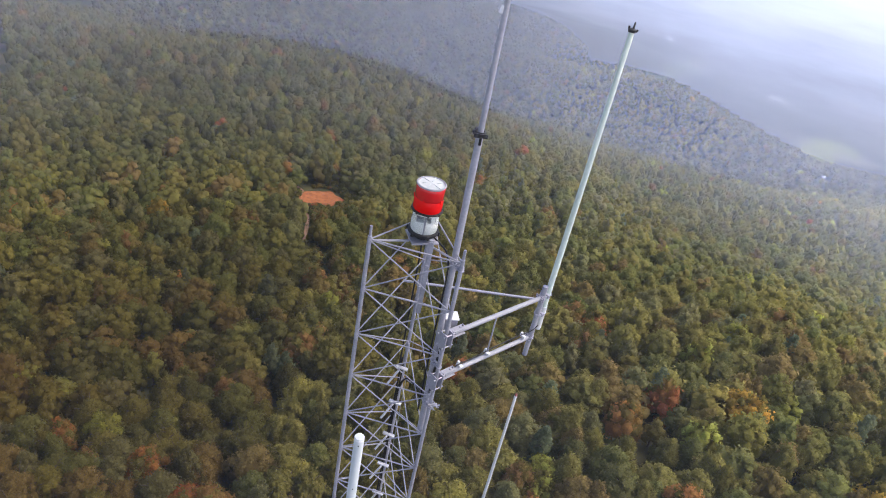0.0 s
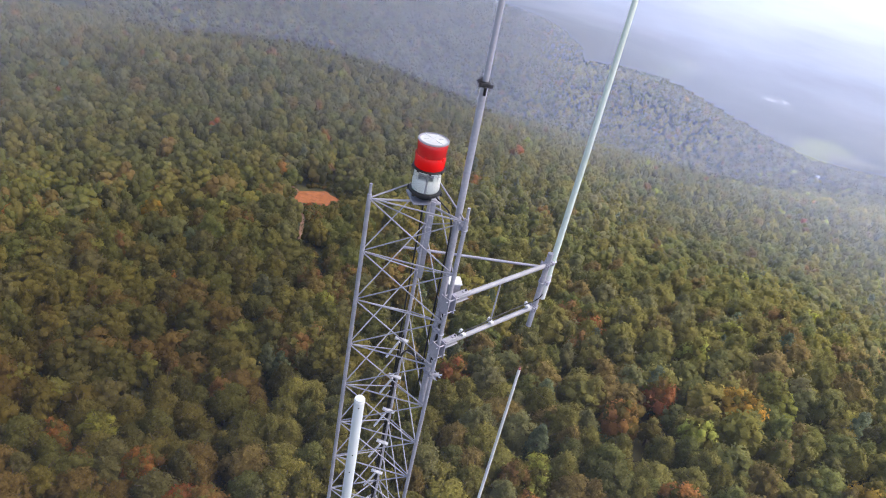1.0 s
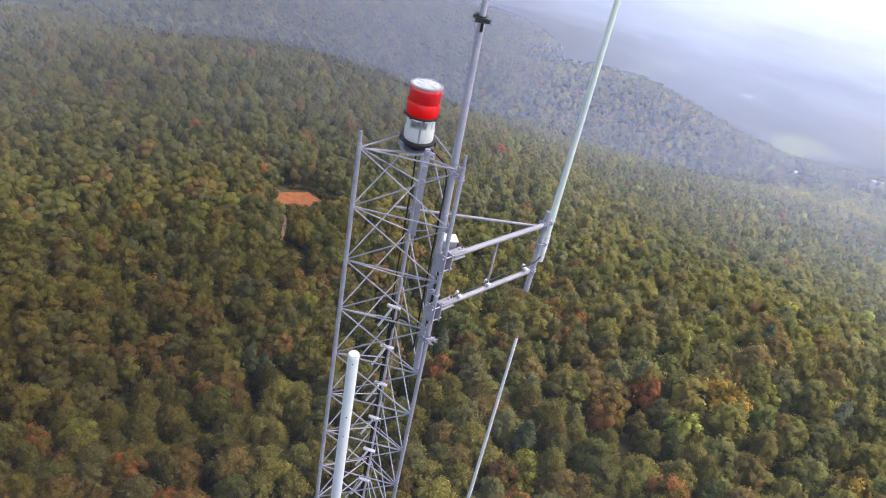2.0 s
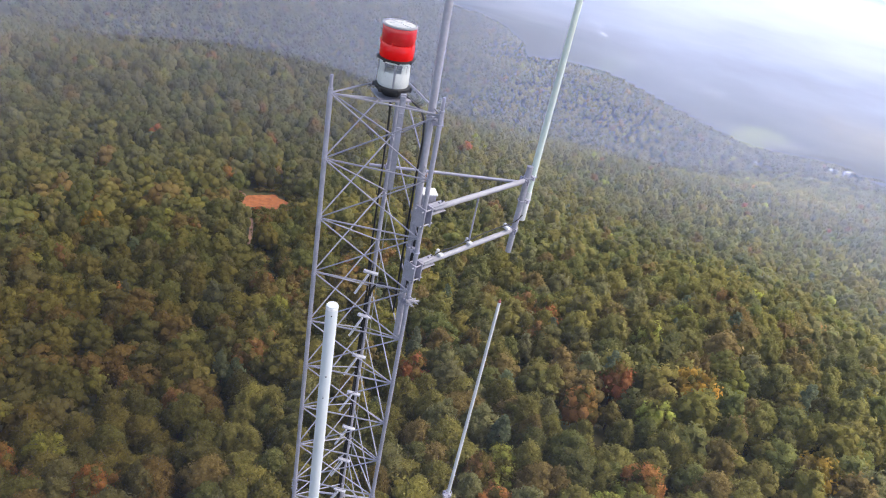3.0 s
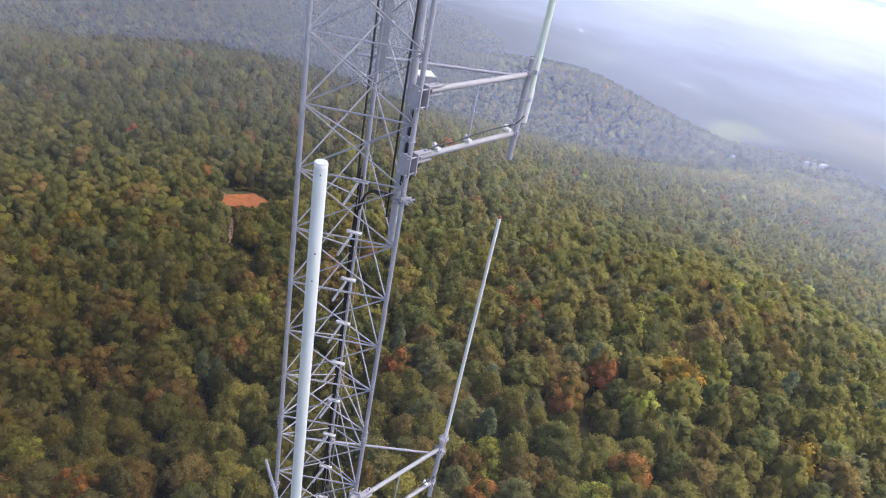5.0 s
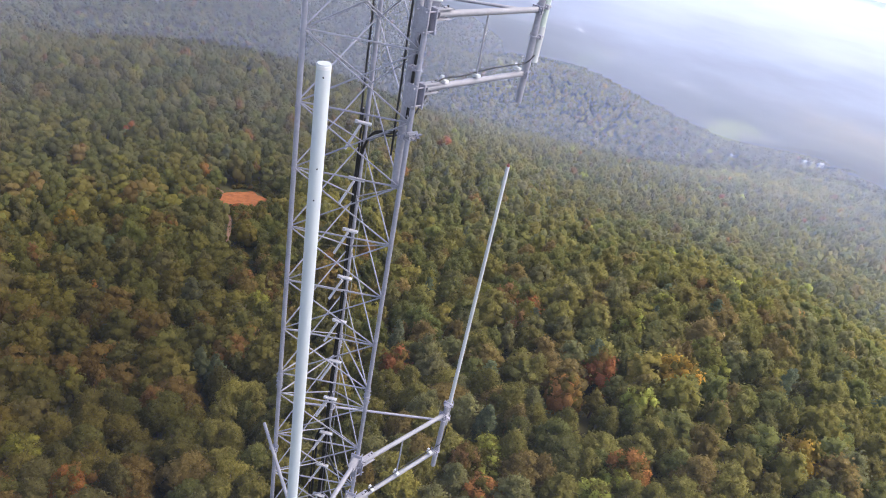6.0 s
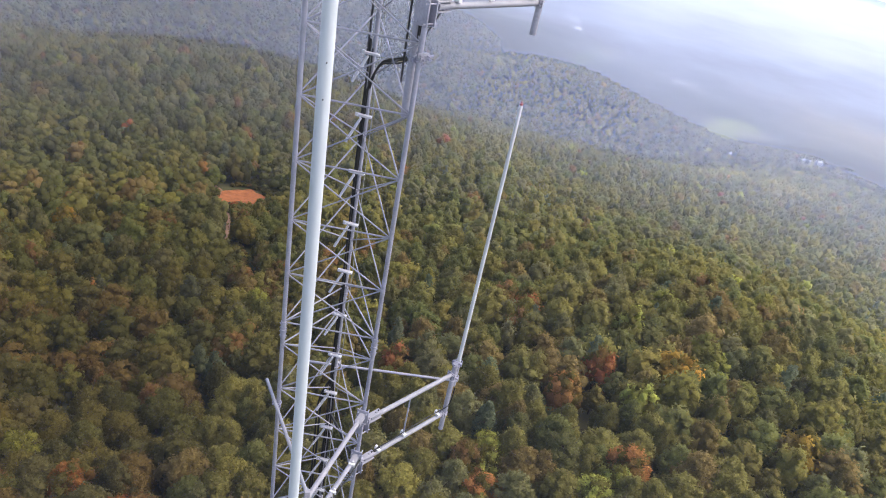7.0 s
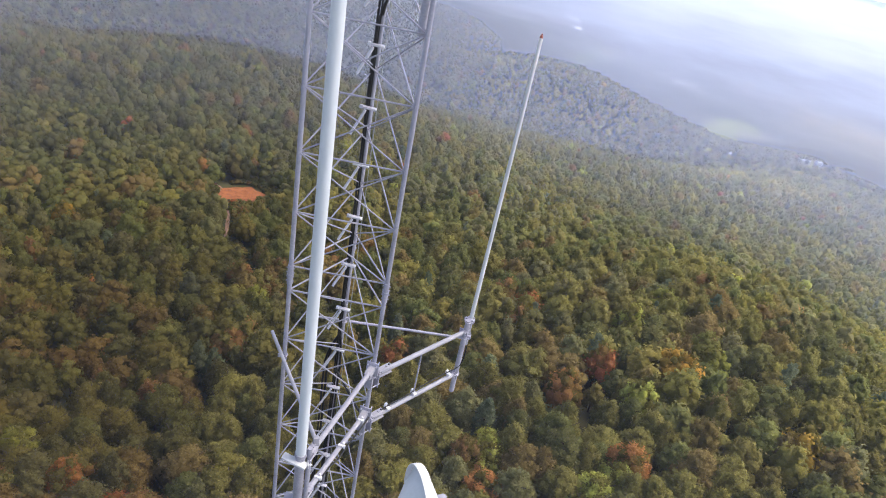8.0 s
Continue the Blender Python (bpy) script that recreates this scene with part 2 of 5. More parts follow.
def tube(points, r, name, mat, parent, label="", seg=8):
    """A cable or bent pipe through points."""
    cu = bpy.data.curves.new(name, "CURVE")
    cu.dimensions, cu.bevel_depth, cu.bevel_resolution, cu.use_fill_caps = "3D", r, 2, True
    sp = cu.splines.new("NURBS")
    sp.points.add(len(points) - 1)
    for p, c in zip(sp.points, points):
        p.co = (*c, 1)
    sp.use_endpoint_u, sp.order_u, sp.resolution_u = True, 3, 5
    tmp = bpy.data.objects.new(name, cu)
    me = bpy.data.meshes.new_from_object(tmp)
    bpy.data.objects.remove(tmp)
    bpy.data.curves.remove(cu)
    me.materials.clear()
    me.materials.append(mat)
    me.shade_smooth()
    ob = new(name, me)
    ob.parent = parent
    ob.matrix_parent_inverse = world_of(parent).inverted()
    return tagged(ob, label)


# ---- the land ----
# Hills and hollows above the plain: x, y, width, height.
HILLS = [(0, 100, 1000, 248.1), (75, 850, 350, -69.3), (100, -100, 200, 58.6), (-1500, 1100, 1000, 72.6), (-300, 800, 200, -56.1), (900, 1200, 600, -16.0), (-100, 1375, 350, 43.5), (95, 145, 110, 26.9), (-180, 420, 110, 28.3), (-125, -20, 110, 30.9), (700, 400, 200, -33.6), (500, 1500, 200, -18.8), (-1150, 325, 350, 32.6), (315, 640, 110, 15.3), (-600, 2100, 600, -15.1), (-450, -375, 350, 26.8), (-600, 1200, 200, 22.7), (-400, 500, 200, 14.8),
         (-190, 400, 110, -5.9), (-120, 450, 100, 4.9), (-40, 470, 100, 8.5), (170, 580, 110, 8.2), (250, 640, 120, -4.2), (340, 700, 120, -8.1), (430, 720, 130, 23.9), (20, 680, 130, 12.1), (280, 840, 120, -5.0),
         (60, 1050, 150, 32.8), (170, 1090, 130, 30.5), (250, 1080, 120, 25.0), (130, 1300, 160, -96.0), (280, 1280, 150, -12.5), (420, 1350, 200, -82.4)]
PLAIN, TREE_TOP = -390.0, 13.0


def canopy(x, y):
    z = np.full(np.shape(x), PLAIN)
    for hx, hy, s, h in HILLS:
        z = z + h * np.exp(-((x - hx) ** 2 + (y - hy) ** 2) / s ** 2)
    return np.maximum(z, PLAIN + 3.0) + 3.0 * np.sin(x / 37 + 1.3) * np.sin(y / 45)


def ground_z(x, y):
    return canopy(x, y) - TREE_TOP


def gz(x, y):
    return float(ground_z(np.array(float(x)), np.array(float(y))))


def mesh_of(name, verts, faces, mat):
    me = bpy.data.meshes.new(name)
    me.from_pydata([tuple(v) for v in verts], [], faces)
    me.materials.append(mat)
    me.shade_smooth()
    return me


def polar_sheet(name, radii, n, height, mat):
    ang = np.linspace(0, 2 * np.pi, n, endpoint=False)
    r, a = np.meshgrid(radii, ang, indexing="ij")
    x, y = r * np.sin(a), r * np.cos(a)
    v = np.stack([x, y, height(x, y)], -1).reshape(-1, 3)
    faces = [(i * n + j, i * n + (j + 1) % n, (i + 1) * n + (j + 1) % n, (i + 1) * n + j) for i in range(len(radii) - 1) for j in range(n)]
    return mesh_of(name, v, [f[::-1] for f in faces], mat)


ground = new("ground", polar_sheet("ground", np.concatenate([[0.01], np.geomspace(6, 4800, 110)]), 200, ground_z, FLOOR))
tagged(ground, "wooded ridge and valley floor covered in leaf litter", "ground", kind="structure")


def patch(name, cx, cy, rx, ry, turn, mat, label, lift=0.3, wob=0.18, seed=0, n=40):
    """A piece of open ground with an uneven outline, laid on the land."""
    rng = np.random.default_rng(seed)
    ph = rng.uniform(0, 6.28, 4)
    verts, faces, c, s = [], [], math.cos(radians(turn)), math.sin(radians(turn))
    rings = 7
    for k in range(rings + 1):
        for i in range(n):
            a = 2 * math.pi * i / n
            w = 1 + wob * (math.sin(2 * a + ph[0]) + 0.7 * math.sin(3 * a + ph[1]) + 0.5 * math.sin(5 * a + ph[2]) + 0.3 * math.sin(9 * a + ph[3]))
            u, v = rx * w * k / rings * math.cos(a), ry * w * k / rings * math.sin(a)
            x, y = cx + u * c - v * s, cy + u * s + v * c
            verts.append((x, y, gz(x, y) + lift))
    for k in range(rings):
        for i in range(n):
            j = (i + 1) % n
            faces.append((k * n + i, (k + 1) * n + i, (k + 1) * n + j, k * n + j))
    ob = new(name, mesh_of(name, verts, faces, mat))
    return tagged(ob, label, name.split("_")[-1], kind="structure")


def ribbon(name, line, width, mat, label, lift=0.35):
    """A track laid on the land along a line of x, y."""
    pts = []
    for (ax, ay), (bx, by) in zip(line, line[1:]):
        pts += [(ax + (bx - ax) * k / 8, ay + (by - ay) * k / 8) for k in range(8)]
    pts.append(line[-1])
    verts, faces = [], []
    for i, (x, y) in enumerate(pts):
        px, py = pts[max(0, i - 1)]
        qx, qy = pts[min(len(pts) - 1, i + 1)]
        t = Vector((qx - px, qy - py)).normalized()
        w = width * (1 + 0.15 * math.sin(i * 1.7))
        for k in (-1, 0, 1):
            vx, vy = x - t.y * w / 2 * k, y + t.x * w / 2 * k
            verts.append((vx, vy, gz(vx, vy) + lift + (0.08 if k == 0 else 0)))
    for i in range(len(pts) - 1):
        for k in (0, 1):
            faces.append((3 * i + k, 3 * i + k + 1, 3 * i + k + 4, 3 * i + k + 3))
    ob = new(name, mesh_of(name, verts, faces, mat))
    return tagged(ob, label, "track", kind="structure")


patch("clay_clearing", -85, 266, 9.5, 10, -18, CLAY, "bare red clay clearing on the wooded slope", 0.6, 0.17, seed=3, n=64)
ribbon("dirt_track", [(-108, 281), (-104, 276), (-97, 270), (-91, 260), (-87, 250), (-82, 238), (-79, 228), (-75, 215), (-72, 206)], 1.5, TRACK, "pale dirt track running down from the clay clearing")
patch("meadow_field", 548, 1292, 62, 82, -12, MEADOW, "light green meadow in the hazy valley", 1.0, seed=5)

def value_noise(x, y, scale, seed):
    """Smooth noise from 0 to 1 over the plan."""
    rng = np.random.default_rng(seed)
    tab = rng.random((64, 64))
    u, v = np.asarray(x) / scale, np.asarray(y) / scale
    i, j = np.floor(u).astype(int), np.floor(v).astype(int)
    f, g = u - i, v - j
    f, g = f * f * (3 - 2 * f), g * g * (3 - 2 * g)
    a = lambda p, q: tab[p % 64, q % 64]
    return (a(i, j) * (1 - f) + a(i + 1, j) * f) * (1 - g) + (a(i, j + 1) * (1 - f) + a(i + 1, j + 1) * f) * g


def open_land(x, y):
    """Where the plain is farmed and bare of woods."""
    n_ = 0.5 * value_noise(x, y, 120.0, 301) + 0.5 * value_noise(x + 400, y * 0.7 + 70, 48.0, 302)
    return (n_ > 0.60) & (canopy(x, y) < -372) & (np.hypot(x, y) > 1380)


def farmland():
    """The fields of the plain: one sheet between the woods, sown in parcels."""
    r = np.geomspace(1380, 4600, 210)
    a = np.radians(np.linspace(-24, 56, 300))
    rr, aa = np.meshgrid(r, a, indexing="ij")
    x, y = rr * np.sin(aa), rr * np.cos(aa)
    ok = open_land(x, y)
    n_ = len(a)
    faces = [(i * n_ + j, i * n_ + j + 1, (i + 1) * n_ + j + 1, (i + 1) * n_ + j) for i in range(len(r) - 1) for j in range(n_ - 1) if ok[i, j] and ok[i + 1, j + 1]]
    m = bpy.data.materials.new("field_parcels")
    m.use_nodes = True
    n, l = m.node_tree.nodes, m.node_tree.links
    geo = n.new("ShaderNodeNewGeometry")
    vo = n.new("ShaderNodeTexVoronoi")
    vo.inputs["Scale"].default_value = 0.012
    fine = n.new("ShaderNodeTexNoise")
    fine.inputs["Scale"].default_value, fine.inputs["Detail"].default_value = 0.05, 4
    sep = n.new("ShaderNodeSeparateColor")
    ramp = n.new("ShaderNodeValToRGB")
    ramp.color_ramp.interpolation = "CONSTANT"
    e = ramp.color_ramp.elements
    e[0].position, e[0].color = 0.0, (0.10, 0.12, 0.05, 1)
    e[1].position, e[1].color = 0.85, (0.26, 0.24, 0.19, 1)
    for pos, c in ((0.35, (0.08, 0.10, 0.04, 1)), (0.55, (0.16, 0.15, 0.08, 1)), (0.72, (0.20, 0.18, 0.11, 1))):
        e.new(pos).color = c
    mul = n.new("ShaderNodeVectorMath")
    mul.operation = "SCALE"
    rng_ = n.new("ShaderNodeMapRange")
    rng_.inputs[3].default_value, rng_.inputs[4].default_value = 0.5, 1.5
    l.new(geo.outputs["Position"], vo.inputs[0])
    l.new(geo.outputs["Position"], fine.inputs[0])
    l.new(vo.outputs["Color"], sep.inputs[0])
    l.new(sep.outputs[0], ramp.inputs[0])
    l.new(ramp.outputs[0], mul.inputs[0])
    l.new(fine.outputs[0], rng_.inputs[0])
    l.new(rng_.outputs[0], mul.inputs["Scale"])
    l.new(mul.outputs[0], n["Principled BSDF"].inputs["Base Color"])
    n["Principled BSDF"].inputs["Roughness"].default_value = 0.95
    ob = new("farmland", mesh_of("farmland", np.stack([x, y, ground_z(x, y) + 1.2], -1).reshape(-1, 3), faces, m))
    tagged(ob, "green and straw-coloured fields between woods on the plain", "farmland", kind="structure")


farmland()
patch("valley_field", 452, 1052, 10, 34, -25, STUBBLE, "narrow pale field below the meadow", 1.2, seed=31)

# ---- the sheet that imitates haze over the valley ----
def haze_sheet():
    """The sheet that stands in for haze: it rests on the slopes that lie open to the tower and bridges the hollows
    behind their crests.
    """
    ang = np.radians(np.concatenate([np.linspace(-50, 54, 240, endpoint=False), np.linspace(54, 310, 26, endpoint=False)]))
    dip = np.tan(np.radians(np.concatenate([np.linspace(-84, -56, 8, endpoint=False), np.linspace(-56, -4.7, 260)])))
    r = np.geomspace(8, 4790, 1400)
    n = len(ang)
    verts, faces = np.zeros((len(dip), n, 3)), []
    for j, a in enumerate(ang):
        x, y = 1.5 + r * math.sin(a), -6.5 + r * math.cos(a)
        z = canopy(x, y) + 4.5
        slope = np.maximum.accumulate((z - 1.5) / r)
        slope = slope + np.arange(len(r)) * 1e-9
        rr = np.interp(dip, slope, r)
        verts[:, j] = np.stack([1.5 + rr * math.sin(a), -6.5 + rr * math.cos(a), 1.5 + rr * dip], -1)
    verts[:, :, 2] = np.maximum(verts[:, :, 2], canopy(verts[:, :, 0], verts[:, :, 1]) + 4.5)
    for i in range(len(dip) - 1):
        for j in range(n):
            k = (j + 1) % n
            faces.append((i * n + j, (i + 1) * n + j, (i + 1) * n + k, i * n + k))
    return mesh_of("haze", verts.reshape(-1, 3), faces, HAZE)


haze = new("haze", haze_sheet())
tagged(haze, "thin pale sheet that imitates haze over the valley", "haze", kind="structure")

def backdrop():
    """A ring added at the rim of the land; it glows by itself in place of bright mist."""
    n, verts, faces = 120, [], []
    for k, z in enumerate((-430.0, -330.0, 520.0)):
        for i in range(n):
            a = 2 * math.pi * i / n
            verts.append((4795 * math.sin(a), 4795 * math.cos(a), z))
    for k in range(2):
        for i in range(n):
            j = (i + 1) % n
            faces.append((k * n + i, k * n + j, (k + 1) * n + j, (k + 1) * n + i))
    m = bpy.data.materials.new("glowing_distance")
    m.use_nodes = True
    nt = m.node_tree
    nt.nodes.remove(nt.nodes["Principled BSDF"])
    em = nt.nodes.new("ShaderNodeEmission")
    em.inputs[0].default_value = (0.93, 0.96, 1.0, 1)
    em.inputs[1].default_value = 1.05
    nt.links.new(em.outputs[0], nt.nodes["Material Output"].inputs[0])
    tagged(new("backdrop", mesh_of("backdrop", verts, faces, m)), "glowing ring in place of a pale misty horizon beyond the plain", "backdrop", kind="structure")


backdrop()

# ---- the forest ----
# Leaf colours by kind of tree.
TINTS = dict(
    olive=(0.159, 0.140, 0.038), green=(0.134, 0.133, 0.039), dark=(0.114, 0.109, 0.036), grey=(0.151, 0.141, 0.054),
    lime=(0.246, 0.249, 0.048), yellow_green=(0.188, 0.163, 0.039), brown=(0.178, 0.131, 0.043), rust=(0.219, 0.126, 0.045),
    red=(0.282, 0.103, 0.039), orange=(0.321, 0.148, 0.045), gold=(0.376, 0.233, 0.038), pine=(0.115, 0.129, 0.064))


def ball_faces(fine):
    """Corners and triangles of a rough ball: twenty faces, or eight."""
    if fine:
        g = (1 + 5 ** 0.5) / 2
        v = np.array([(a * i, b * j, c * k) for a, b, c in ((0, 1, g), (1, g, 0), (g, 0, 1)) for i in (1, -1) for j in (1, -1) for k in (1, -1)])
        v = np.unique(v.round(6), axis=0)
        v /= np.linalg.norm(v, axis=1)[:, None]
        near = 1.1
    else:
        v, near = np.array([(1, 0, 0), (-1, 0, 0), (0, 1, 0), (0, -1, 0), (0, 0, 1), (0, 0, -1)], float), 1.5
    dist = np.linalg.norm(v[:, None] - v[None], axis=2)
    tri = []
    for i in range(len(v)):
        for j in range(i + 1, len(v)):
            for k in range(j + 1, len(v)):
                if max(dist[i, j], dist[j, k], dist[i, k]) < near:
                    out = np.dot(np.cross(v[j] - v[i], v[k] - v[i]), v[i] + v[j] + v[k]) > 0
                    tri.append((i, j, k) if out else (i, k, j))
    return v, np.array(tri)


def unit(v):
    return v / np.linalg.norm(v, axis=-1, keepdims=True)


def crown_template(seed, puffs, leaves, size, fine=True, pine=False, loose=1.0):
    """Triangles of a crown of radius 1, 2.3 high, standing on z = 0: many rounded boughs of foliage, each with its own leaf sprays.
    Returns the corners, the way that each corner faces, for each triangle a number from 0 to 1 for the bough it belongs to, and its lightness."""
    rng = np.random.default_rng(seed)
    heart = np.array([0, 0, 1.02])
    swell = rng.uniform(0.78, 1.02)                      # slim or spreading
    peak = rng.uniform(0.88, 1.20)
    taper = rng.uniform(0.30, 0.72)                      # domed or pointed
    side = rng.uniform(0, 6.28)                          # the side on which the crown reaches out
    i = np.arange(puffs)
    cz = 1 - 1.52 * (i + 0.5) / puffs + rng.uniform(-0.05, 0.05, puffs)
    ang = i * 2.39996 + rng.uniform(-0.45, 0.45, puffs)
    sz = np.sqrt(np.clip(1 - cz ** 2, 0.01, 1))
    way = np.stack([sz * np.cos(ang), sz * np.sin(ang), cz], 1)
    reach = (0.97 + loose * rng.uniform(-0.17, 0.15, puffs)) * (1 + 0.16 * np.cos(ang - side))
    wide = 0.80 * swell * reach * (1 - taper * np.clip(cz, 0, 1))
    if pine:
        hgt = 0.12 + 0.86 * (1 - (i + 0.5) / puffs)
        c = np.stack([0.62 * (1.02 - hgt) * np.cos(ang), 0.62 * (1.02 - hgt) * np.sin(ang), 2.3 * hgt], 1)
        rad = rng.uniform(0.22, 0.30, puffs) * (1.15 - 0.75 * hgt) * math.sqrt(26 / puffs)
    else:
        c = heart + way * np.stack([wide, wide, 0.96 * peak * np.clip(reach, 0.85, 1.05)], 1)
        rad = np.minimum(1.35 / math.sqrt(puffs), 0.54) * rng.uniform(0.75, 1.25, puffs) * (1.12 - 0.30 * np.clip(cz, 0, 1))
    bough = rng.random(puffs)
    bv, bt = ball_faces(fine)
    corners, normals, own, light = [], [], [], []

    def body(centre, r, out, num, squash):
        turn = Matrix.Rotation(rng.uniform(0, 6.28), 3, "Z") @ Matrix.Rotation(rng.uniform(0, 3.14), 3, "X")
        w = bv @ np.array(turn).T
        p = centre + w * r * rng.uniform(0.86, 1.10, (len(w), 1)) * squash
        keep = (w[bt].mean(1) @ out > -0.35)
        t = bt[keep]
        far = unit(p - heart)
        nn = unit(0.18 * w + 0.82 * far + np.array([0, 0, 0.05]))
        corners.append(p[t].reshape(-1, 3))
        normals.append(nn[t].reshape(-1, 3))
        own.append(np.full(len(t), num))
        light.append(np.full(len(t), 1 + 0.2 * loose * ((num * 7.13) % 1 - 0.5)))

    body(heart - np.array([0, 0, 0.1]), 0.62 if not pine else 0.30, np.array([0, 0, 1.0]), 0.4, np.array([swell, swell, 1.25 * peak]))
    for k in range(puffs):
        out = unit(way[k] + np.array([0, 0, 0.35]))
        body(c[k], rad[k] * (0.80 if leaves else 1.0), out, bough[k], np.array([1, 1, 1.15]))
        if not leaves:
            continue
        w = unit(rng.normal(size=(leaves * 4, 3)))
        w = w[w @ out > -0.25][:leaves]
        n_ = len(w)
        q = c[k] + w * rad[k] * rng.uniform(0.74, 1.34, (n_, 1)) * np.array([1, 1, 1.2])
        face = unit(w + rng.normal(size=w.shape) * 0.55)
        t = unit(np.cross(face, rng.normal(size=w.shape)))
        b = np.cross(face, t)
        s = size * rng.uniform(0.6, 1.4, (n_, 1))
        tri = np.stack([q + t * s * 1.2, q - t * s * 0.7 + b * s * rng.uniform(0.6, 1.0, (n_, 1)), q - t * s * 0.7 - b * s * rng.uniform(0.6, 1.0, (n_, 1))], 1)
        nn = unit(0.20 * w + 0.80 * unit(q - heart) + rng.normal(size=w.shape) * 0.22 * loose + np.array([0, 0, 0.05]))
        corners.append(tri.reshape(-1, 3))
        normals.append(np.repeat(nn, 3, 0))
        own.append(np.full(n_, bough[k]))
        light.append((1.03 + loose * rng.uniform(-0.22, 0.24, n_)) * (1 + 0.2 * loose * ((bough[k] * 7.13) % 1 - 0.5)))
    q = np.concatenate(corners)
    q[:, 2] = np.clip(q[:, 2], 0.0, 2.45)
    return q.astype(np.float32), np.concatenate(normals).astype(np.float32), np.concatenate(own).astype(np.float32), np.concatenate(light).astype(np.float32)


def leaf_mesh(name, verts, tints, faces, mats):
    """A mesh of triangles, with the colour of each one's tree and the way that each corner faces."""
    me = bpy.data.meshes.new(name)
    nv = len(verts)
    nf = nv // 3
    me.vertices.add(nv)
    me.vertices.foreach_set("co", np.ascontiguousarray(verts, np.float32).ravel())
    me.loops.add(nv)
    me.loops.foreach_set("vertex_index", np.arange(nv, dtype=np.int32))
    me.polygons.add(nf)
    me.polygons.foreach_set("loop_start", np.arange(0, nv, 3, dtype=np.int32))
    me.update(calc_edges=True)
    at = me.attributes.new("leaf_tint", "FLOAT_COLOR", "FACE")
    rgba = np.ones((nf, 4), np.float32)
    rgba[:, :3] = tints
    at.data.foreach_set("color", rgba.ravel())
    at = me.attributes.new("leaf_normal", "FLOAT_VECTOR", "POINT")
    at.data.foreach_set("vector", np.ascontiguousarray(faces, np.float32).ravel())
    for m in mats:
        me.materials.append(m)
    return me


VIVID = ("red", "orange", "gold", "rust", "lime")


def bough_tints(name_or_kind, own, light, col):
    """Colours of a crown's boughs: bright autumn colour comes on some boughs first."""
    own = own[:, None]
    if name_or_kind in VIVID:
        part_ = np.clip(own * 1.7 - 0.25, 0.05, 1)
        col = np.array(TINTS["olive"]) * (1 - part_) + col * part_
    return col * light[:, None]


def in_clearing(x, y):
    """How far the clay clearing and its track thin the trees: 0 none, 1 bare, 0.5 low growth below it."""
    x, y = np.asarray(x), np.asarray(y)
    bare = (((x + 85.5) / 10) ** 2 + ((y - 267) / 12) ** 2 < 1) | ((np.abs(x + 83.5 + (y - 240) * 0.40) < 2.8) & (y > 216) & (y < 282))
    low = (((x + 83) / 17) ** 2 + ((y - 259) / 26) ** 2 < 1) | ((np.abs(x + 80.0 + (y - 232) * 0.40) < 5.0) & (y > 190) & (y < 256))
    return np.where(bare, 1.0, np.where(low, 0.5, 0.0))


# Built-up places on the plain: x, y, half width, half depth.
YARDS = [(290, 1912, 16, 14), (285, 2030, 22, 14), (572, 2125, 44, 24), (705, 2048, 26, 14), (880, 2248, 80, 22), (1055, 2100, 70, 26), (522, 1580, 34, 14)]
# Houses of the valley: x, y, turn in degrees, length.
HOUSES = [(584, 1142, 20, 13.0), (606, 1166, 80, 10.0), (562, 1042, 40, 9.0), (568, 1034, 35, 9.0), (596, 1054, 10, 8.0), (411, 954, 60, 6.0)]


def in_field(x, y):
    near = ((x - 546) / 76) ** 2 + ((y - 1282) / 104) ** 2 < 1
    for hx, hy, _, _ in HOUSES:
        near |= ((x - hx) / 15) ** 2 + ((y - hy + 18) / 32) ** 2 < 1
    for fx, fy, fa, fb in YARDS:
        near |= ((x - fx) / (fa + 12)) ** 2 + ((y - fy + 45) / (fb + 85)) ** 2 < 1
    near |= ((x - 447) / 14) ** 2 + ((y - 1038) / 50) ** 2 < 1
    return near | open_land(x, y)


AZ0 = 1.0    # the way the valley opens, degrees from the +y axis


def scatter(r0, r1, spacing, half_angle, seed):
    """Tree places on a shaken grid, in a sector of the land."""
    rng = np.random.default_rng(seed)
    g = np.arange(-r1, r1, spacing)
    x, y = [a.ravel() for a in np.meshgrid(g, g)]
    x = x + rng.uniform(-0.42, 0.42, x.shape) * spacing
    y = y + rng.uniform(-0.42, 0.42, y.shape) * spacing
    r = np.hypot(x, y)
    az = np.abs((np.degrees(np.arctan2(x, y)) - AZ0 + 180) % 360 - 180)
    keep = (r >= r0) & (r < r1) & (az < half_angle) & (in_clearing(x, y) < 1) & ~in_field(x, y)
    for mx, my, k in MARKED:
        keep &= (x - mx) ** 2 + (y - my) ** 2 > (5.0 if spacing > 4 else 2) ** 2
    return x[keep], y[keep]


NAMES = list(TINTS)
COLOURS = np.array([TINTS[k] for k in NAMES])
WEIGHTS = np.array([0.36, 0.20, 0.11, 0.14, 0.010, 0.07, 0.11, 0.011, 0.001, 0.001, 0.0005, 0.015])


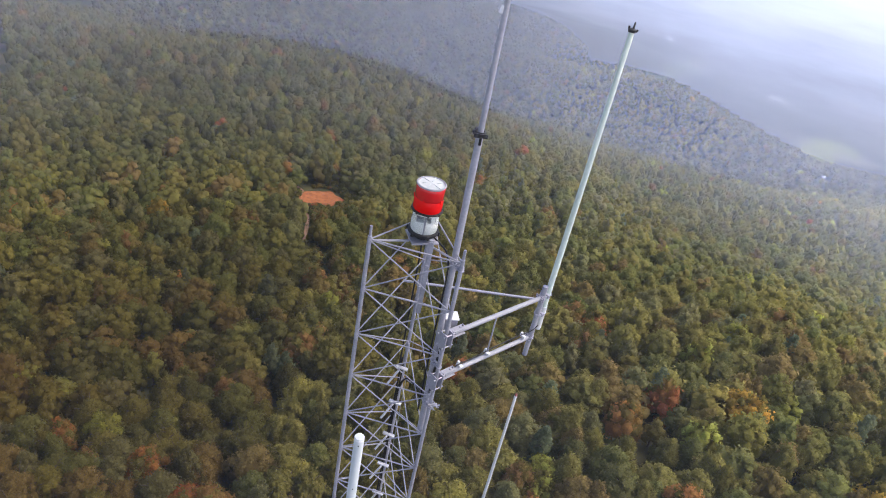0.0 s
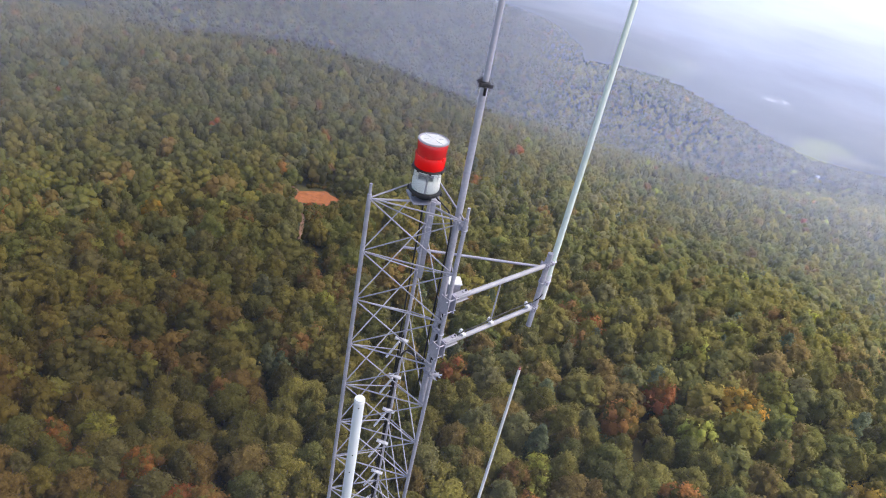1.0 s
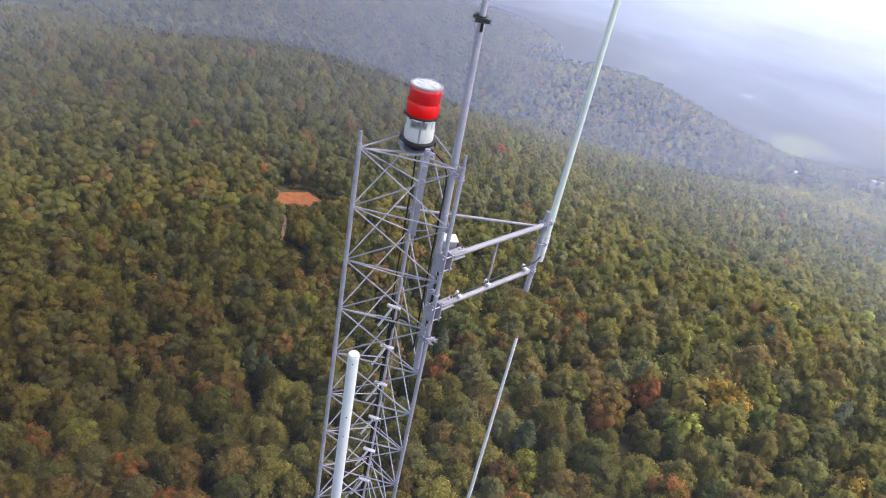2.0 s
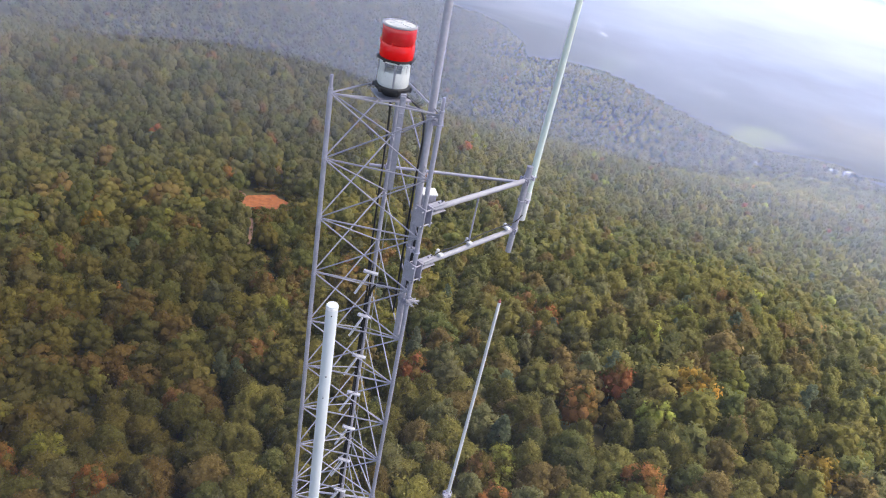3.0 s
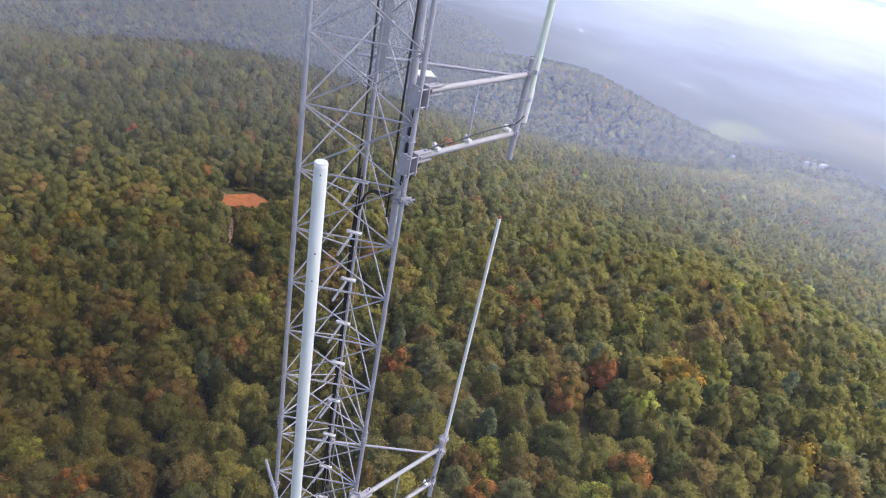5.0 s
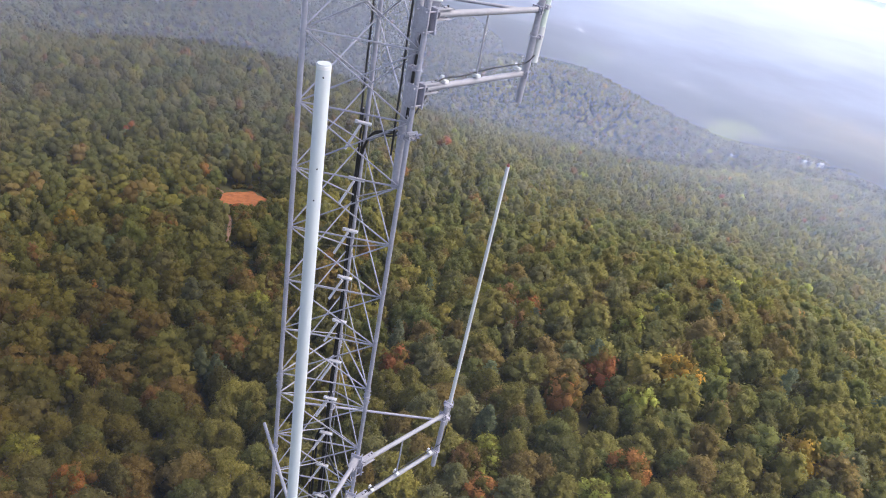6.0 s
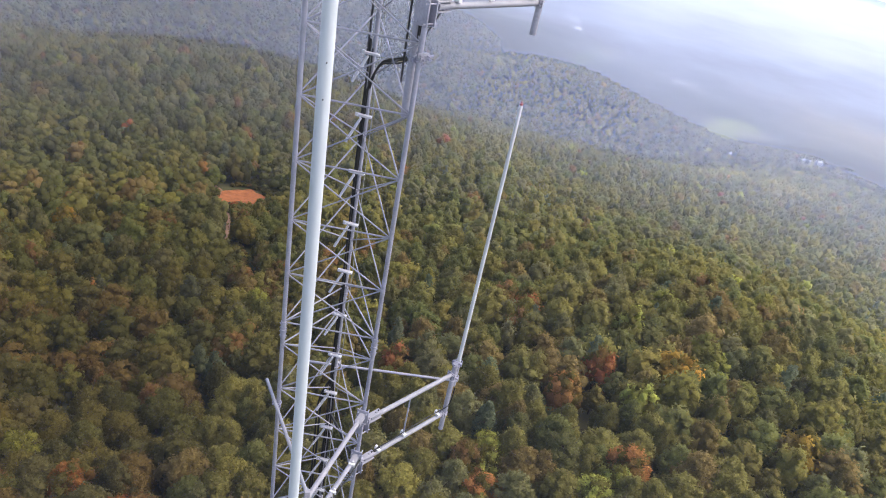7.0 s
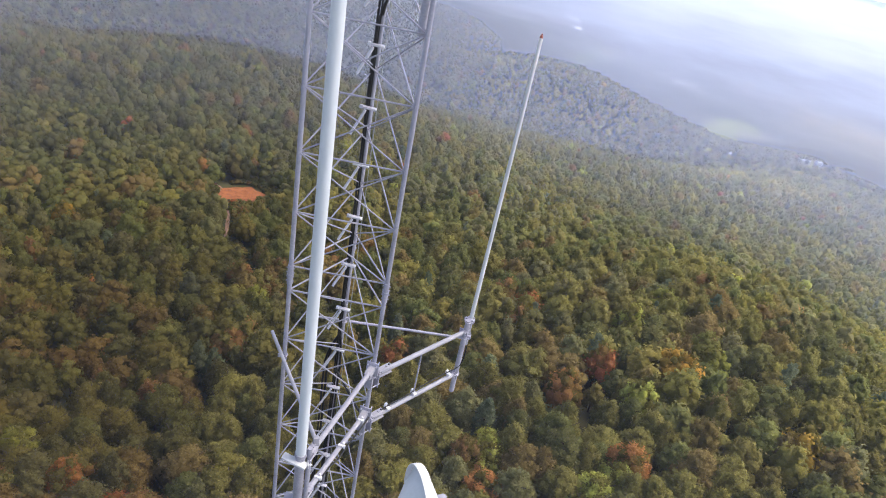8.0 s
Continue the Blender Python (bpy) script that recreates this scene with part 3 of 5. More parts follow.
def kinds_at(x, y, seed):
    """Which kind each tree is: kinds gather in groves."""
    rng = np.random.default_rng(seed)
    w = np.tile(WEIGHTS, (len(x), 1))
    for k in range(len(NAMES)):
        g = value_noise(x + 1000, y + 1000, 38.0, 50 + k) * value_noise(x + 500, y + 900, 15.0, 90 + k)
        w[:, k] *= 0.15 + 5 * g ** 1.6
    low = value_noise(x, y, 140.0, 7)
    west = np.clip((20 - x) / 90, 0, 1)
    w[:, NAMES.index("dark")] *= (0.5 + 1.4 * low) * (0.45 + 1.2 * west)
    w[:, NAMES.index("green")] *= 0.8 + 0.6 * west
    w[:, NAMES.index("yellow_green")] *= (1.6 - 1.3 * low) * (1.3 - 0.8 * west)
    far = np.clip((np.hypot(x, y) - 170) / 120, 0, 1)
    w[:, NAMES.index("brown")] *= (0.7 + 1.3 * west) * (1.2 - 1.0 * far)
    w[:, NAMES.index("rust")] *= (0.7 + 1.6 * west) * (1.2 - 0.6 * far)
    w[:, NAMES.index("green")] *= 0.8 + 0.8 * far
    w[:, NAMES.index("grey")] *= 0.8 + 0.9 * far
    c = np.cumsum(w, 1)
    u = rng.random(len(x)) * c[:, -1]
    return (u[:, None] > c).sum(1)


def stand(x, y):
    """The woods' tone over the land: browner in the western hollows. Light is painted in too: darker west, paler east,
    sunlit eastern hilltops.
    """
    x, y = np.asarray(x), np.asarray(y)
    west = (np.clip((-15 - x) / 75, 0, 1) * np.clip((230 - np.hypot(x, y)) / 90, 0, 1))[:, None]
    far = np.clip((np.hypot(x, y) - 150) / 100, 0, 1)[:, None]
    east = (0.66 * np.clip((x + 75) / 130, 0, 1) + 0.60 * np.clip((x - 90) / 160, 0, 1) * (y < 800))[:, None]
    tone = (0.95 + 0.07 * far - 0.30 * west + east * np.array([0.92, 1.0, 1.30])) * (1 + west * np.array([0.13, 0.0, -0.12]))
    # Sunlight painted into the leaf colour of two eastern hilltops.
    knoll_sun = np.exp(-((x - 830) / 130) ** 2 - ((y - 1400) / 210) ** 2)[:, None]
    crest_sun = np.exp(-((x - 335) / 70) ** 2 - ((y - 645) / 60) ** 2)[:, None]
    return tone * (1 + knoll_sun * np.array([1.9, 1.5, 1.0]) + crest_sun * np.array([0.55, 0.45, 0.30]))


# Trees that stand out by their colour: x, y, kind.
MARKED = [(-1, 128, 'red'), (-57, 77, 'orange'), (-45, 71, 'red'), (-40, 71, 'rust'), (72, 131, 'gold'), (68, 131, 'gold'), (94, 110, 'gold'), (63, 157, 'lime'), (42, 85, 'lime'), (-50, 124, 'pine'), (-45, 121, 'pine'), (21, 103, 'pine'), (21, 95, 'lime'), (36, 170, 'red'), (30, 176, 'rust'), (-104, 326, 'red'), (-154, 301, 'red'), (-42, 137, 'rust'), (50, 130, 'red'), (40, 118, 'orange'), (51, 94, 'orange'), (-73, 87, 'lime'), (-47, 161, 'lime'), (-131, 204, 'gold'), (-57, 177, 'rust'), (-37, 84, 'brown'), (21, 83, 'orange'), (9, 155, 'yellow_green'), (-159, 269, 'rust'), (20, 298, 'rust')]


def forest(name, label, r0, r1, spacing, half_angle, shape, seed, radius, trunks=False, marked=(), where=None, grow=1.0):
    """Many trees as one mesh of leaf clumps."""
    rng = np.random.default_rng(seed)
    x, y = scatter(r0, r1, spacing, half_angle, seed)
    if where:
        keep = where(x, y)
        x, y = x[keep], y[keep]
    kind = kinds_at(x, y, seed + 1)
    rad = radius * rng.uniform(0.66, 1.50, len(x))
    tall = np.minimum(rng.uniform(0.70, 1.18, len(x)) * (1 + 0.25 * (rad / radius - 1)), 1.20)
    for mx, my, k in marked:
        if r0 <= math.hypot(mx, my) < r1:
            x, y, kind = np.append(x, mx), np.append(y, my), np.append(kind, NAMES.index(k))
            rad, tall = np.append(rad, radius * 1.15), np.append(tall, 1.12)
    tall = tall * grow
    low = (in_clearing(x, y) == 0.5) & (grow == 1.0)
    rad, tall = np.where(low, rad * 0.40, rad), np.where(low, tall * 0.24, tall)
    loose = 0.75 if r1 < 300 else 0.4 if r1 < 500 else 0.3
    temps = [crown_template(seed * 31 + k, *shape, loose=loose) for k in range(7)] + [crown_template(seed * 31 + 9, *shape, pine=True, loose=loose)]
    pick = rng.integers(0, 7, len(x))
    pick[kind == NAMES.index("pine")] = 7
    turn = rng.uniform(0, 2 * np.pi, len(x))
    z0 = ground_z(x, y)
    verts, tints, faces = [], [], []
    mix = 0.17 if spacing < 7 else 0.25
    # stand() puts the lightness of each side of the land into the leaves.
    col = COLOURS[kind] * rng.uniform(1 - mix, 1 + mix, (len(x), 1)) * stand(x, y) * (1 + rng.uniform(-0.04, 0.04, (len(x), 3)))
    for k in range(8):
        t, f, own, light = temps[k]
        for vivid in (False, True):
            idx = np.nonzero((pick == k) & (np.isin(kind, [NAMES.index(v) for v in VIVID]) == vivid))[0]
            if not len(idx):
                continue
            c, s = np.cos(turn[idx])[:, None], np.sin(turn[idx])[:, None]
            rr, hh = rad[idx][:, None], tall[idx][:, None]
            vx = (t[None, :, 0] * c - t[None, :, 1] * s) * rr + x[idx][:, None]
            vy = (t[None, :, 0] * s + t[None, :, 1] * c) * rr + y[idx][:, None]
            vz = z0[idx][:, None] + hh * TREE_TOP * (0.10 + 0.90 * t[None, :, 2] / 2.3)
            verts.append(np.stack([vx, vy, vz], -1).reshape(-1, 3))
            faces.append(np.stack([f[None, :, 0] * c - f[None, :, 1] * s, f[None, :, 0] * s + f[None, :, 1] * c, np.repeat(f[None, :, 2], len(idx), 0)], -1).reshape(-1, 3))
            own = own[None, :, None]
            cc = col[idx][:, None, :]
            if vivid:
                w = np.clip(own * 1.7 - 0.25, 0.05, 1)
                cc = np.array(TINTS["olive"]) * (1 - w) + cc * w
            tints.append((cc * light[None, :, None]).reshape(-1, 3))
    if trunks:
        m = len(x)
        a = np.arange(3) * np.pi * 2 / 3
        tv, fv = np.zeros((m, 6, 3, 3)), np.zeros((m, 6, 3, 3))
        for k in range(3):
            a0, a1 = a[k], a[(k + 1) % 3]
            for j, corners in enumerate((((a0, -0.3, 0.26), (a1, -0.3, 0.26), (a1, 0.7, 0.09)), ((a0, -0.3, 0.26), (a1, 0.7, 0.09), (a0, 0.7, 0.09)))):
                for q, (aa, zz, w) in enumerate(corners):
                    tv[:, 2 * k + j, q, 0] = x + np.cos(aa) * w
                    tv[:, 2 * k + j, q, 1] = y + np.sin(aa) * w
                    tv[:, 2 * k + j, q, 2] = z0 + np.where(zz < 0, zz, zz * TREE_TOP * tall)
                fv[:, 2 * k + j, :] = (math.cos((a0 + a1) / 2), math.sin((a0 + a1) / 2), 0.1)
        verts.append(tv.reshape(-1, 3))
        faces.append(fv.reshape(-1, 3))
        tints.append(np.tile((0.09, 0.07, 0.05), (m * 6, 1)))
    ob = new(name, leaf_mesh(name, np.concatenate(verts), np.concatenate(tints), np.concatenate(faces), [FOLIAGE]))
    return tagged(ob, label, "forest", kind="stuff")


NEAR, MID, FAR, DISTANT = 124.0, 245.0, 430.0, 820.0
# boughs, leaf sprays on each, their size, and whether the boughs are finely shaped
forest("forest_slope", "dense autumn forest on the near slope, green with rust and gold", NEAR, MID, 6.4, 52, (22, 17, 0.072, True), 11, 4.65, True, MARKED)
forest("forest_hill", "dense mixed forest over the rounded hill", MID, FAR, 6.3, 48, (10, 6, 0.105, True), 12, 4.25, True, MARKED)
forest("forest_flank", "forest on the falling flank of the ridge", FAR, DISTANT, 6.2, 43, (5, 0, 0.22, False), 13, 3.9, False, MARKED)
forest("forest_valley", "far hazy forest across the valley", DISTANT, 1850, 8.8, 37, (2, 0, 0.3, False), 14, 5.1)
forest("forest_plain", "woods far off on the hazy plain", 1850, 2600, 16.0, 37, (1, 0, 0.3, False), 15, 8.5)


forest("undergrowth", "low green shrubs beside the dirt track", 185, 295, 2.1, 48, (6, 6, 0.2, False), 16, 1.6, where=lambda x, y: in_clearing(x, y) == 0.5, grow=0.17)


def tree_trunk(seed, height, crown_r):
    rng = random.Random(seed)
    bm = bmesh.new()
    top = Vector((rng.uniform(-0.3, 0.3), rng.uniform(-0.3, 0.3), height * 0.78))
    mid = Vector((rng.uniform(-0.2, 0.2), rng.uniform(-0.2, 0.2), height * 0.42))
    rod(bm, (0, 0, -0.4), mid, 0.27, 7, 0.19, False)
    rod(bm, mid, top, 0.19, 7, 0.06, False)
    for k in range(7):
        a, f = k * 2.4 + rng.uniform(-0.4, 0.4), rng.uniform(0.35, 0.95)
        p = mid.lerp(top, f) if f > 0.45 else mid * (f / 0.45)
        e = p + Vector((math.cos(a) * crown_r * 0.62, math.sin(a) * crown_r * 0.62, height * rng.uniform(0.10, 0.22)))
        rod(bm, p, e, 0.08, 5, 0.025, False)
    return finish(bm, "trunk", BARK)


TREE_LABELS = dict(
    olive="olive green broadleaf tree with a rounded crown", green="mid-green broadleaf tree with a full crown", dark="dark green broadleaf tree in the close wood",
    grey="grey-green broadleaf tree with a pale crown", lime="bright lime green broadleaf tree", yellow_green="yellowing green broadleaf tree in early autumn",
    brown="brown-leaved autumn broadleaf tree", rust="rust-coloured autumn broadleaf tree", red="red autumn broadleaf tree in the green wood",
    orange="orange autumn broadleaf tree in the green wood", gold="golden yellow autumn broadleaf tree", pine="blue-green pine with a pointed crown")


def near_trees():
    """The trees nearest below the tower, each a thing of its own."""
    x, y = scatter(74, NEAR, 6.1, 52, 21)
    rng = np.random.default_rng(22)
    kind = kinds_at(x, y, 23)
    big = np.zeros(len(x), bool)
    for mx, my, k in MARKED:
        if 76 <= math.hypot(mx, my) < NEAR:
            x, y, kind, big = np.append(x, mx), np.append(y, my), np.append(kind, NAMES.index(k)), np.append(big, True)
    trunks = [tree_trunk(k, TREE_TOP, 4.3) for k in range(4)]
    crowns = {}
    for i in range(len(x)):
        name = NAMES[kind[i]]
        # Four strips from west to east, each with its painted-in lightness.
        zone = int(np.clip(round((x[i] + 60) / 40), 0, 3))
        key = (name, int(rng.integers(2)), zone)
        if key not in crowns:
            q, f, own, light = crown_template(700 + len(crowns), 46, 52, 0.048, True, name == "pine", 0.85)
            q = q * np.array([4.7, 4.7, 0.90 * TREE_TOP / 2.3]) + np.array([0, 0, 0.10 * TREE_TOP])
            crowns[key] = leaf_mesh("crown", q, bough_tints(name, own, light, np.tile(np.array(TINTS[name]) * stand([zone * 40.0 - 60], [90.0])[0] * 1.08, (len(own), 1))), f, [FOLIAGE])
        s = rng.uniform(0.72, 1.42) if not big[i] else 1.3
        base = new("tree")
        base.matrix_basis = Matrix.LocRotScale((x[i], y[i], gz(x[i], y[i])), Euler((0, 0, rng.uniform(0, 6.28))), (s, s, rng.uniform(0.80, 1.16)))
        tagged(base, TREE_LABELS[name], "tree", "trees on the slope below the tower")
        for nm, me in (("trunk", trunks[int(rng.integers(4))]), ("crown", crowns[key])):
            ob = new(nm, me)
            ob.parent = base


near_trees()

# ---- the tower ----
FACE = 1.125
LEG_L, LEG_R, LEG_B = Vector((0, 0, 0)), Vector((FACE, 0, 0)), Vector((FACE / 2, FACE * 0.866, 0))
CORNERS = dict(L=LEG_L, R=LEG_R, B=LEG_B)
BASE = gz(0.5, 0.3)
SECTION = 6.08
JOINTS = [0.20 - SECTION * (k + 1) for k in range(int((0.2 - BASE) / SECTION))]     # heights of the bolted leg joints
TOWER = thing("lattice_tower", (FACE / 2, FACE * 0.289, BASE), "three-legged galvanised steel lattice radio tower above the forest", "tower")


def unit_rod(name, r, mat, seg=8):
    bm = bmesh.new()
    rod(bm, (0, 0, 0), (0, 0, 1), r, seg)
    return finish(bm, name, mat)


def levels(k):
    """Heights of the bracing joints of section k, counted from the top."""
    if k == 0:
        return [-0.72 * i for i in range(9)]
    top = JOINTS[k - 1] - 0.22
    return [top - 0.745 * i for i in range(8)] + [top - 0.745 * 7 - 0.52]


def lattice(k, bar, beam):
    lv = levels(k)
    for i, z in enumerate(lv):
        for a, b in (("L", "R"), ("L", "B"), ("R", "B")):
            p, q = CORNERS[a] + Vector((0, 0, z)), CORNERS[b] + Vector((0, 0, z))
            if (a, b) == ("L", "R") or i in (0, len(lv) - 1):
                beam(p, q)
            if i + 1 < len(lv):
                dz = Vector((0, 0, lv[i + 1] - z))
                off = (q - p).cross(Vector((0, 0, 1))).normalized() * 0.012
                bar(p + off, q + dz + off)
                bar(p + dz - off, q - off)


brace_me, girt_me = unit_rod("brace", 0.0083, GALV_NEW), unit_rod("girt", 0.0097, GALV_NEW)
for k in range(3):
    lattice(k, lambda p, q: shared("brace", brace_me, along(p, q), TOWER), lambda p, q: shared("girt", girt_me, along(p, q), TOWER))
    for n_, c in CORNERS.items():
        bm = bmesh.new()
        top = 0.05 if k == 0 else JOINTS[k - 1]
        if k == 0:
            rod(bm, c + Vector((0, 0, 0.0)), c + Vector((0, 0, 0.185)), 0.017, 12)
        rod(bm, c + Vector((0, 0, JOINTS[k])), c + Vector((0, 0, top)), 0.0265, 14)
        for z in levels(k):
            block(bm, c + Vector((0, 0, z)), (0.046, 0.046, 0.045), Matrix.Rotation(0.5, 4, "Z"), 0.008)
        leg = part("leg", bm, GALV, TOWER)
        bm = bmesh.new()
        rod(bm, c + Vector((0, 0, JOINTS[k] - 0.13)), c + Vector((0, 0, JOINTS[k] + 0.13)), 0.034, 14)
        rod(bm, c + Vector((0, 0, JOINTS[k] - 0.012)), c + Vector((0, 0, JOINTS[k] + 0.012)), 0.040, 14)
        for j in range(4):
            z = JOINTS[k] - 0.09 + 0.06 * j
            rod(bm, c + Vector((-0.046, 0, z)), c + Vector((0.046, 0, z)), 0.008, 6)
        part("leg_splice", bm, GALV, leg)
bm = bmesh.new()
for k in range(3, len(JOINTS)):
    lattice(k, lambda p, q: rod(bm, p, q, 0.012, 5), lambda p, q: rod(bm, p, q, 0.0135, 5))
for c in CORNERS.values():
    rod(bm, c + Vector((0, 0, BASE - 0.5)), c + Vector((0, 0, JOINTS[2] - 0.13)), 0.032, 8)
tagged(part("lower_lattice", bm, GALV, TOWER), kind="stuff")
bm = bmesh.new()
block(bm, (FACE / 2, FACE * 0.289, BASE + 0.1), (2.4, 2.4, 0.9), None, 0.03)
part("footing", bm, material("footing_concrete", (0.36, 0.35, 0.33), 0.9, 0, 0.2, 2, 0.4), TOWER, "weathered concrete footing block")

# ---- things on the tower ----
def ring_clamp(bm, c, r, length=0.05, way=(1, 0, 0)):
    """A U-bolt round a vertical pipe, with its two threaded ends and nuts."""
    c, w = Vector(c), Vector(way).normalized()
    side = w.cross(Vector((0, 0, 1))).normalized()
    n_ = 10
    pts = [c + (side * math.cos(a) - w * math.sin(a)) * (r + 0.008) for a in (math.pi * i / n_ for i in range(n_ + 1))]
    for p, q in zip(pts, pts[1:]):
        rod(bm, p, q, 0.007, 6)
    for sgn in (1, -1):
        p = c + side * (r + 0.008) * sgn
        rod(bm, p, p + w * (r + length), 0.007, 6)
        rod(bm, p + w * (r + length * 0.55), p + w * (r + length * 0.55 + 0.014), 0.015, 6)
    block(bm, c + w * (r + length * 0.3), (0.012, 2 * r + 0.07, 0.045), side.cross(Vector((0, 0, 1))).to_track_quat("X", "Z").to_matrix().to_4x4(), 0.003)


def pipe_between(name, p, q, r, mat, parent, label="", seg=14):
    bm = bmesh.new()
    rod(bm, p, q, r, seg)
    return part(name, bm, mat, parent, label)


def flat_turn(way):
    """The turn about z that lays the x axis along a level direction."""
    return Matrix.Rotation(math.atan2(way[1], way[0]), 4, "Z")


def beacon():
    c = Vector((0.542, 0.44, 0.03))
    b = thing("obstruction_beacon", c, "red and clear aircraft warning beacon on the tower top", "beacon")
    bm = bmesh.new()
    lathe(bm, [(0, -0.075), (0.0935, -0.075), (0.1075, -0.04), (0.1543, -0.03), (0.173, 0.0), (0.1917, 0.005), (0.1917, 0.03), (0.1683, 0.035), (0, 0.035)], c)
    for k in range(6):
        a = k * math.pi / 3
        block(bm, c + Vector((0.192 * math.cos(a), 0.192 * math.sin(a), 0.01)), (0.035, 0.03, 0.05), Matrix.Rotation(a, 4, "Z"))
    part("base", bm, IRON, b, "black cast base with latches")
    bm = bmesh.new()
    lathe(bm, [(0.1664, 0.036), (0.172, 0.10), (0.1739, 0.20), (0.172, 0.305), (0.1692, 0.305), (0.1711, 0.20), (0.1692, 0.10), (0.1636, 0.036), (0.1664, 0.036)], c)
    lower = part("lower_lens", bm, CLEAR_LENS, b, "clear glass lower lens")
    lower.visible_shadow = False
    bm = bmesh.new()
    lathe(bm, [(0, 0.037), (0.158, 0.037), (0.165, 0.055), (0.166, 0.160), (0.158, 0.195), (0.120, 0.206), (0, 0.200)], c)
    part("reflector", bm, WHITE, b, "white reflector bowl inside the clear lens")
    bm = bmesh.new()
    n_ = 26
    ring = [[bm.verts.new(c + Vector((r * math.cos(a), r * math.sin(a), z))) for a in (-0.95 + (math.pi + 1.90) * k / n_ for k in range(n_ + 1))] for r, z in ((0.158, 0.12), (0.160, 0.304), (0.150, 0.304), (0.148, 0.12))]
    for p_, q_ in zip(ring, ring[1:] + ring[:1]):
        for k in range(n_):
            bm.faces.new((p_[k], p_[k + 1], q_[k + 1], q_[k]))
    bmesh.ops.recalc_face_normals(bm, faces=bm.faces)
    part("back_screen", bm, WHITE, b, "curved white screen behind the lamp")
    bm = bmesh.new()
    lathe(bm, [(0, 0.207), (0.070, 0.208), (0.084, 0.216), (0.078, 0.240), (0.04, 0.254), (0, 0.256)], c + Vector((0.005, -0.02, 0)))
    part("inner_lens", bm, FIBRE_GREY, b, "grey inner lens drum")
    bm = bmesh.new()
    lathe(bm, [(0, 0.236), (0.038, 0.236), (0.044, 0.25), (0.040, 0.303), (0, 0.304)], c + Vector((-0.045, -0.105, 0)))
    lathe(bm, [(0, 0.236), (0.038, 0.236), (0.044, 0.25), (0.040, 0.303), (0, 0.304)], c + Vector((0.065, -0.095, 0)))
    part("flash_housing", bm, GALV, b, "pair of grey flash tube housings")
    for dx, dy, r in ((0.03, -0.155, 0.013), (-0.075, -0.135, 0.007), (0.13, -0.08, 0.008), (-0.15, -0.04, 0.008)):
        bm = bmesh.new()
        rod(bm, c + Vector((dx, dy, 0.04)), c + Vector((dx, dy, 0.305)), r, 8)
        part("tie_rod", bm, GALV_NEW, b)
    bm = bmesh.new()
    lathe(bm, [(0.156, 0.285), (0.170, 0.285), (0.170, 0.305), (0.156, 0.305), (0.156, 0.285)], c)
    part("collar", bm, WHITE, b, "white collar under the flange")
    bm = bmesh.new()
    lathe(bm, [(0, 0.306), (0.182, 0.306), (0.194, 0.309), (0.194, 0.322), (0.182, 0.326), (0, 0.326)], c)
    for k in range(8):
        a = k * math.pi / 4 + 0.3
        block(bm, c + Vector((0.191 * math.cos(a), 0.191 * math.sin(a), 0.314)), (0.018, 0.022, 0.032), Matrix.Rotation(a, 4, "Z"), 0.003)
    part("flange_ring", bm, IRON, b, "dark flange ring with bolts")
    bm = bmesh.new()
    lathe(bm, [(0.170, 0.327), (0.178, 0.345), (0.178, 0.455), (0.174, 0.474), (0.160, 0.480), (0, 0.480)], c, seg=40)
    for k in range(5):
        a = k * 2 * math.pi / 5 - 1.75
        block(bm, c + Vector((0.178 * math.cos(a), 0.178 * math.sin(a), 0.475)), (0.010, 0.016, 0.05), Matrix.Rotation(a, 4, "Z"), 0.003)
    part("red_lens", bm, RED_LENS, b, "bright red lower filter of the lens")
    bm = bmesh.new()
    lathe(bm, [(0.172, 0.482), (0.176, 0.49), (0.176, 0.60), (0.176, 0.635), (0.170, 0.646), (0.150, 0.646), (0.150, 0.482), (0.168, 0.482)], c, seg=40)
    part("upper_lens", bm, DARK_LENS, b, "darker red upper band of the lens")
    bm = bmesh.new()
    lathe(bm, [(0.172, 0.640), (0.178, 0.645), (0.178, 0.658), (0.168, 0.664), (0.158, 0.660)], c, seg=40)
    part("rim", bm, GALV_NEW, b, "pale metal rim")
    bm = bmesh.new()
    lathe(bm, [(0.158, 0.654), (0.15, 0.650), (0.10, 0.655), (0.05, 0.662), (0, 0.664)], c)
    part("cap", bm, FIBRE_GREY, b, "pale domed cap")
    for k in range(6):
        a = k * math.pi / 3 + 0.4
        bm = bmesh.new()
        block(bm, c + Vector((0.085 * math.cos(a), 0.085 * math.sin(a), 0.662)), (0.06 + 0.05 * (k % 3), 0.010 + 0.006 * (k % 2), 0.008), Matrix.Rotation(a, 4, "Z"), 0.003)
        part("cap_rib", bm, FIBRE, b)
    s = thing("beacon_stand", c + Vector((0, 0, -0.1)), "galvanised beacon stand tied to the tower legs", "bracket")
    bm = bmesh.new()
    block(bm, c + Vector((0, 0, -0.088)), (0.34, 0.34, 0.022), Matrix.Rotation(0.5, 4, "Z"))
    part("plate", bm, GALV, s)
    for q in (Vector((0.02, 0.02, -0.02)), Vector((FACE - 0.02, 0.02, -0.02)), Vector((FACE / 2, 0.95, -0.02))):
        e = c + (q - c).normalized() * 0.17
        pipe_between("strut", (e.x, e.y, -0.09), q, 0.014, GALV_NEW, s, seg=8)
    bm = bmesh.new()
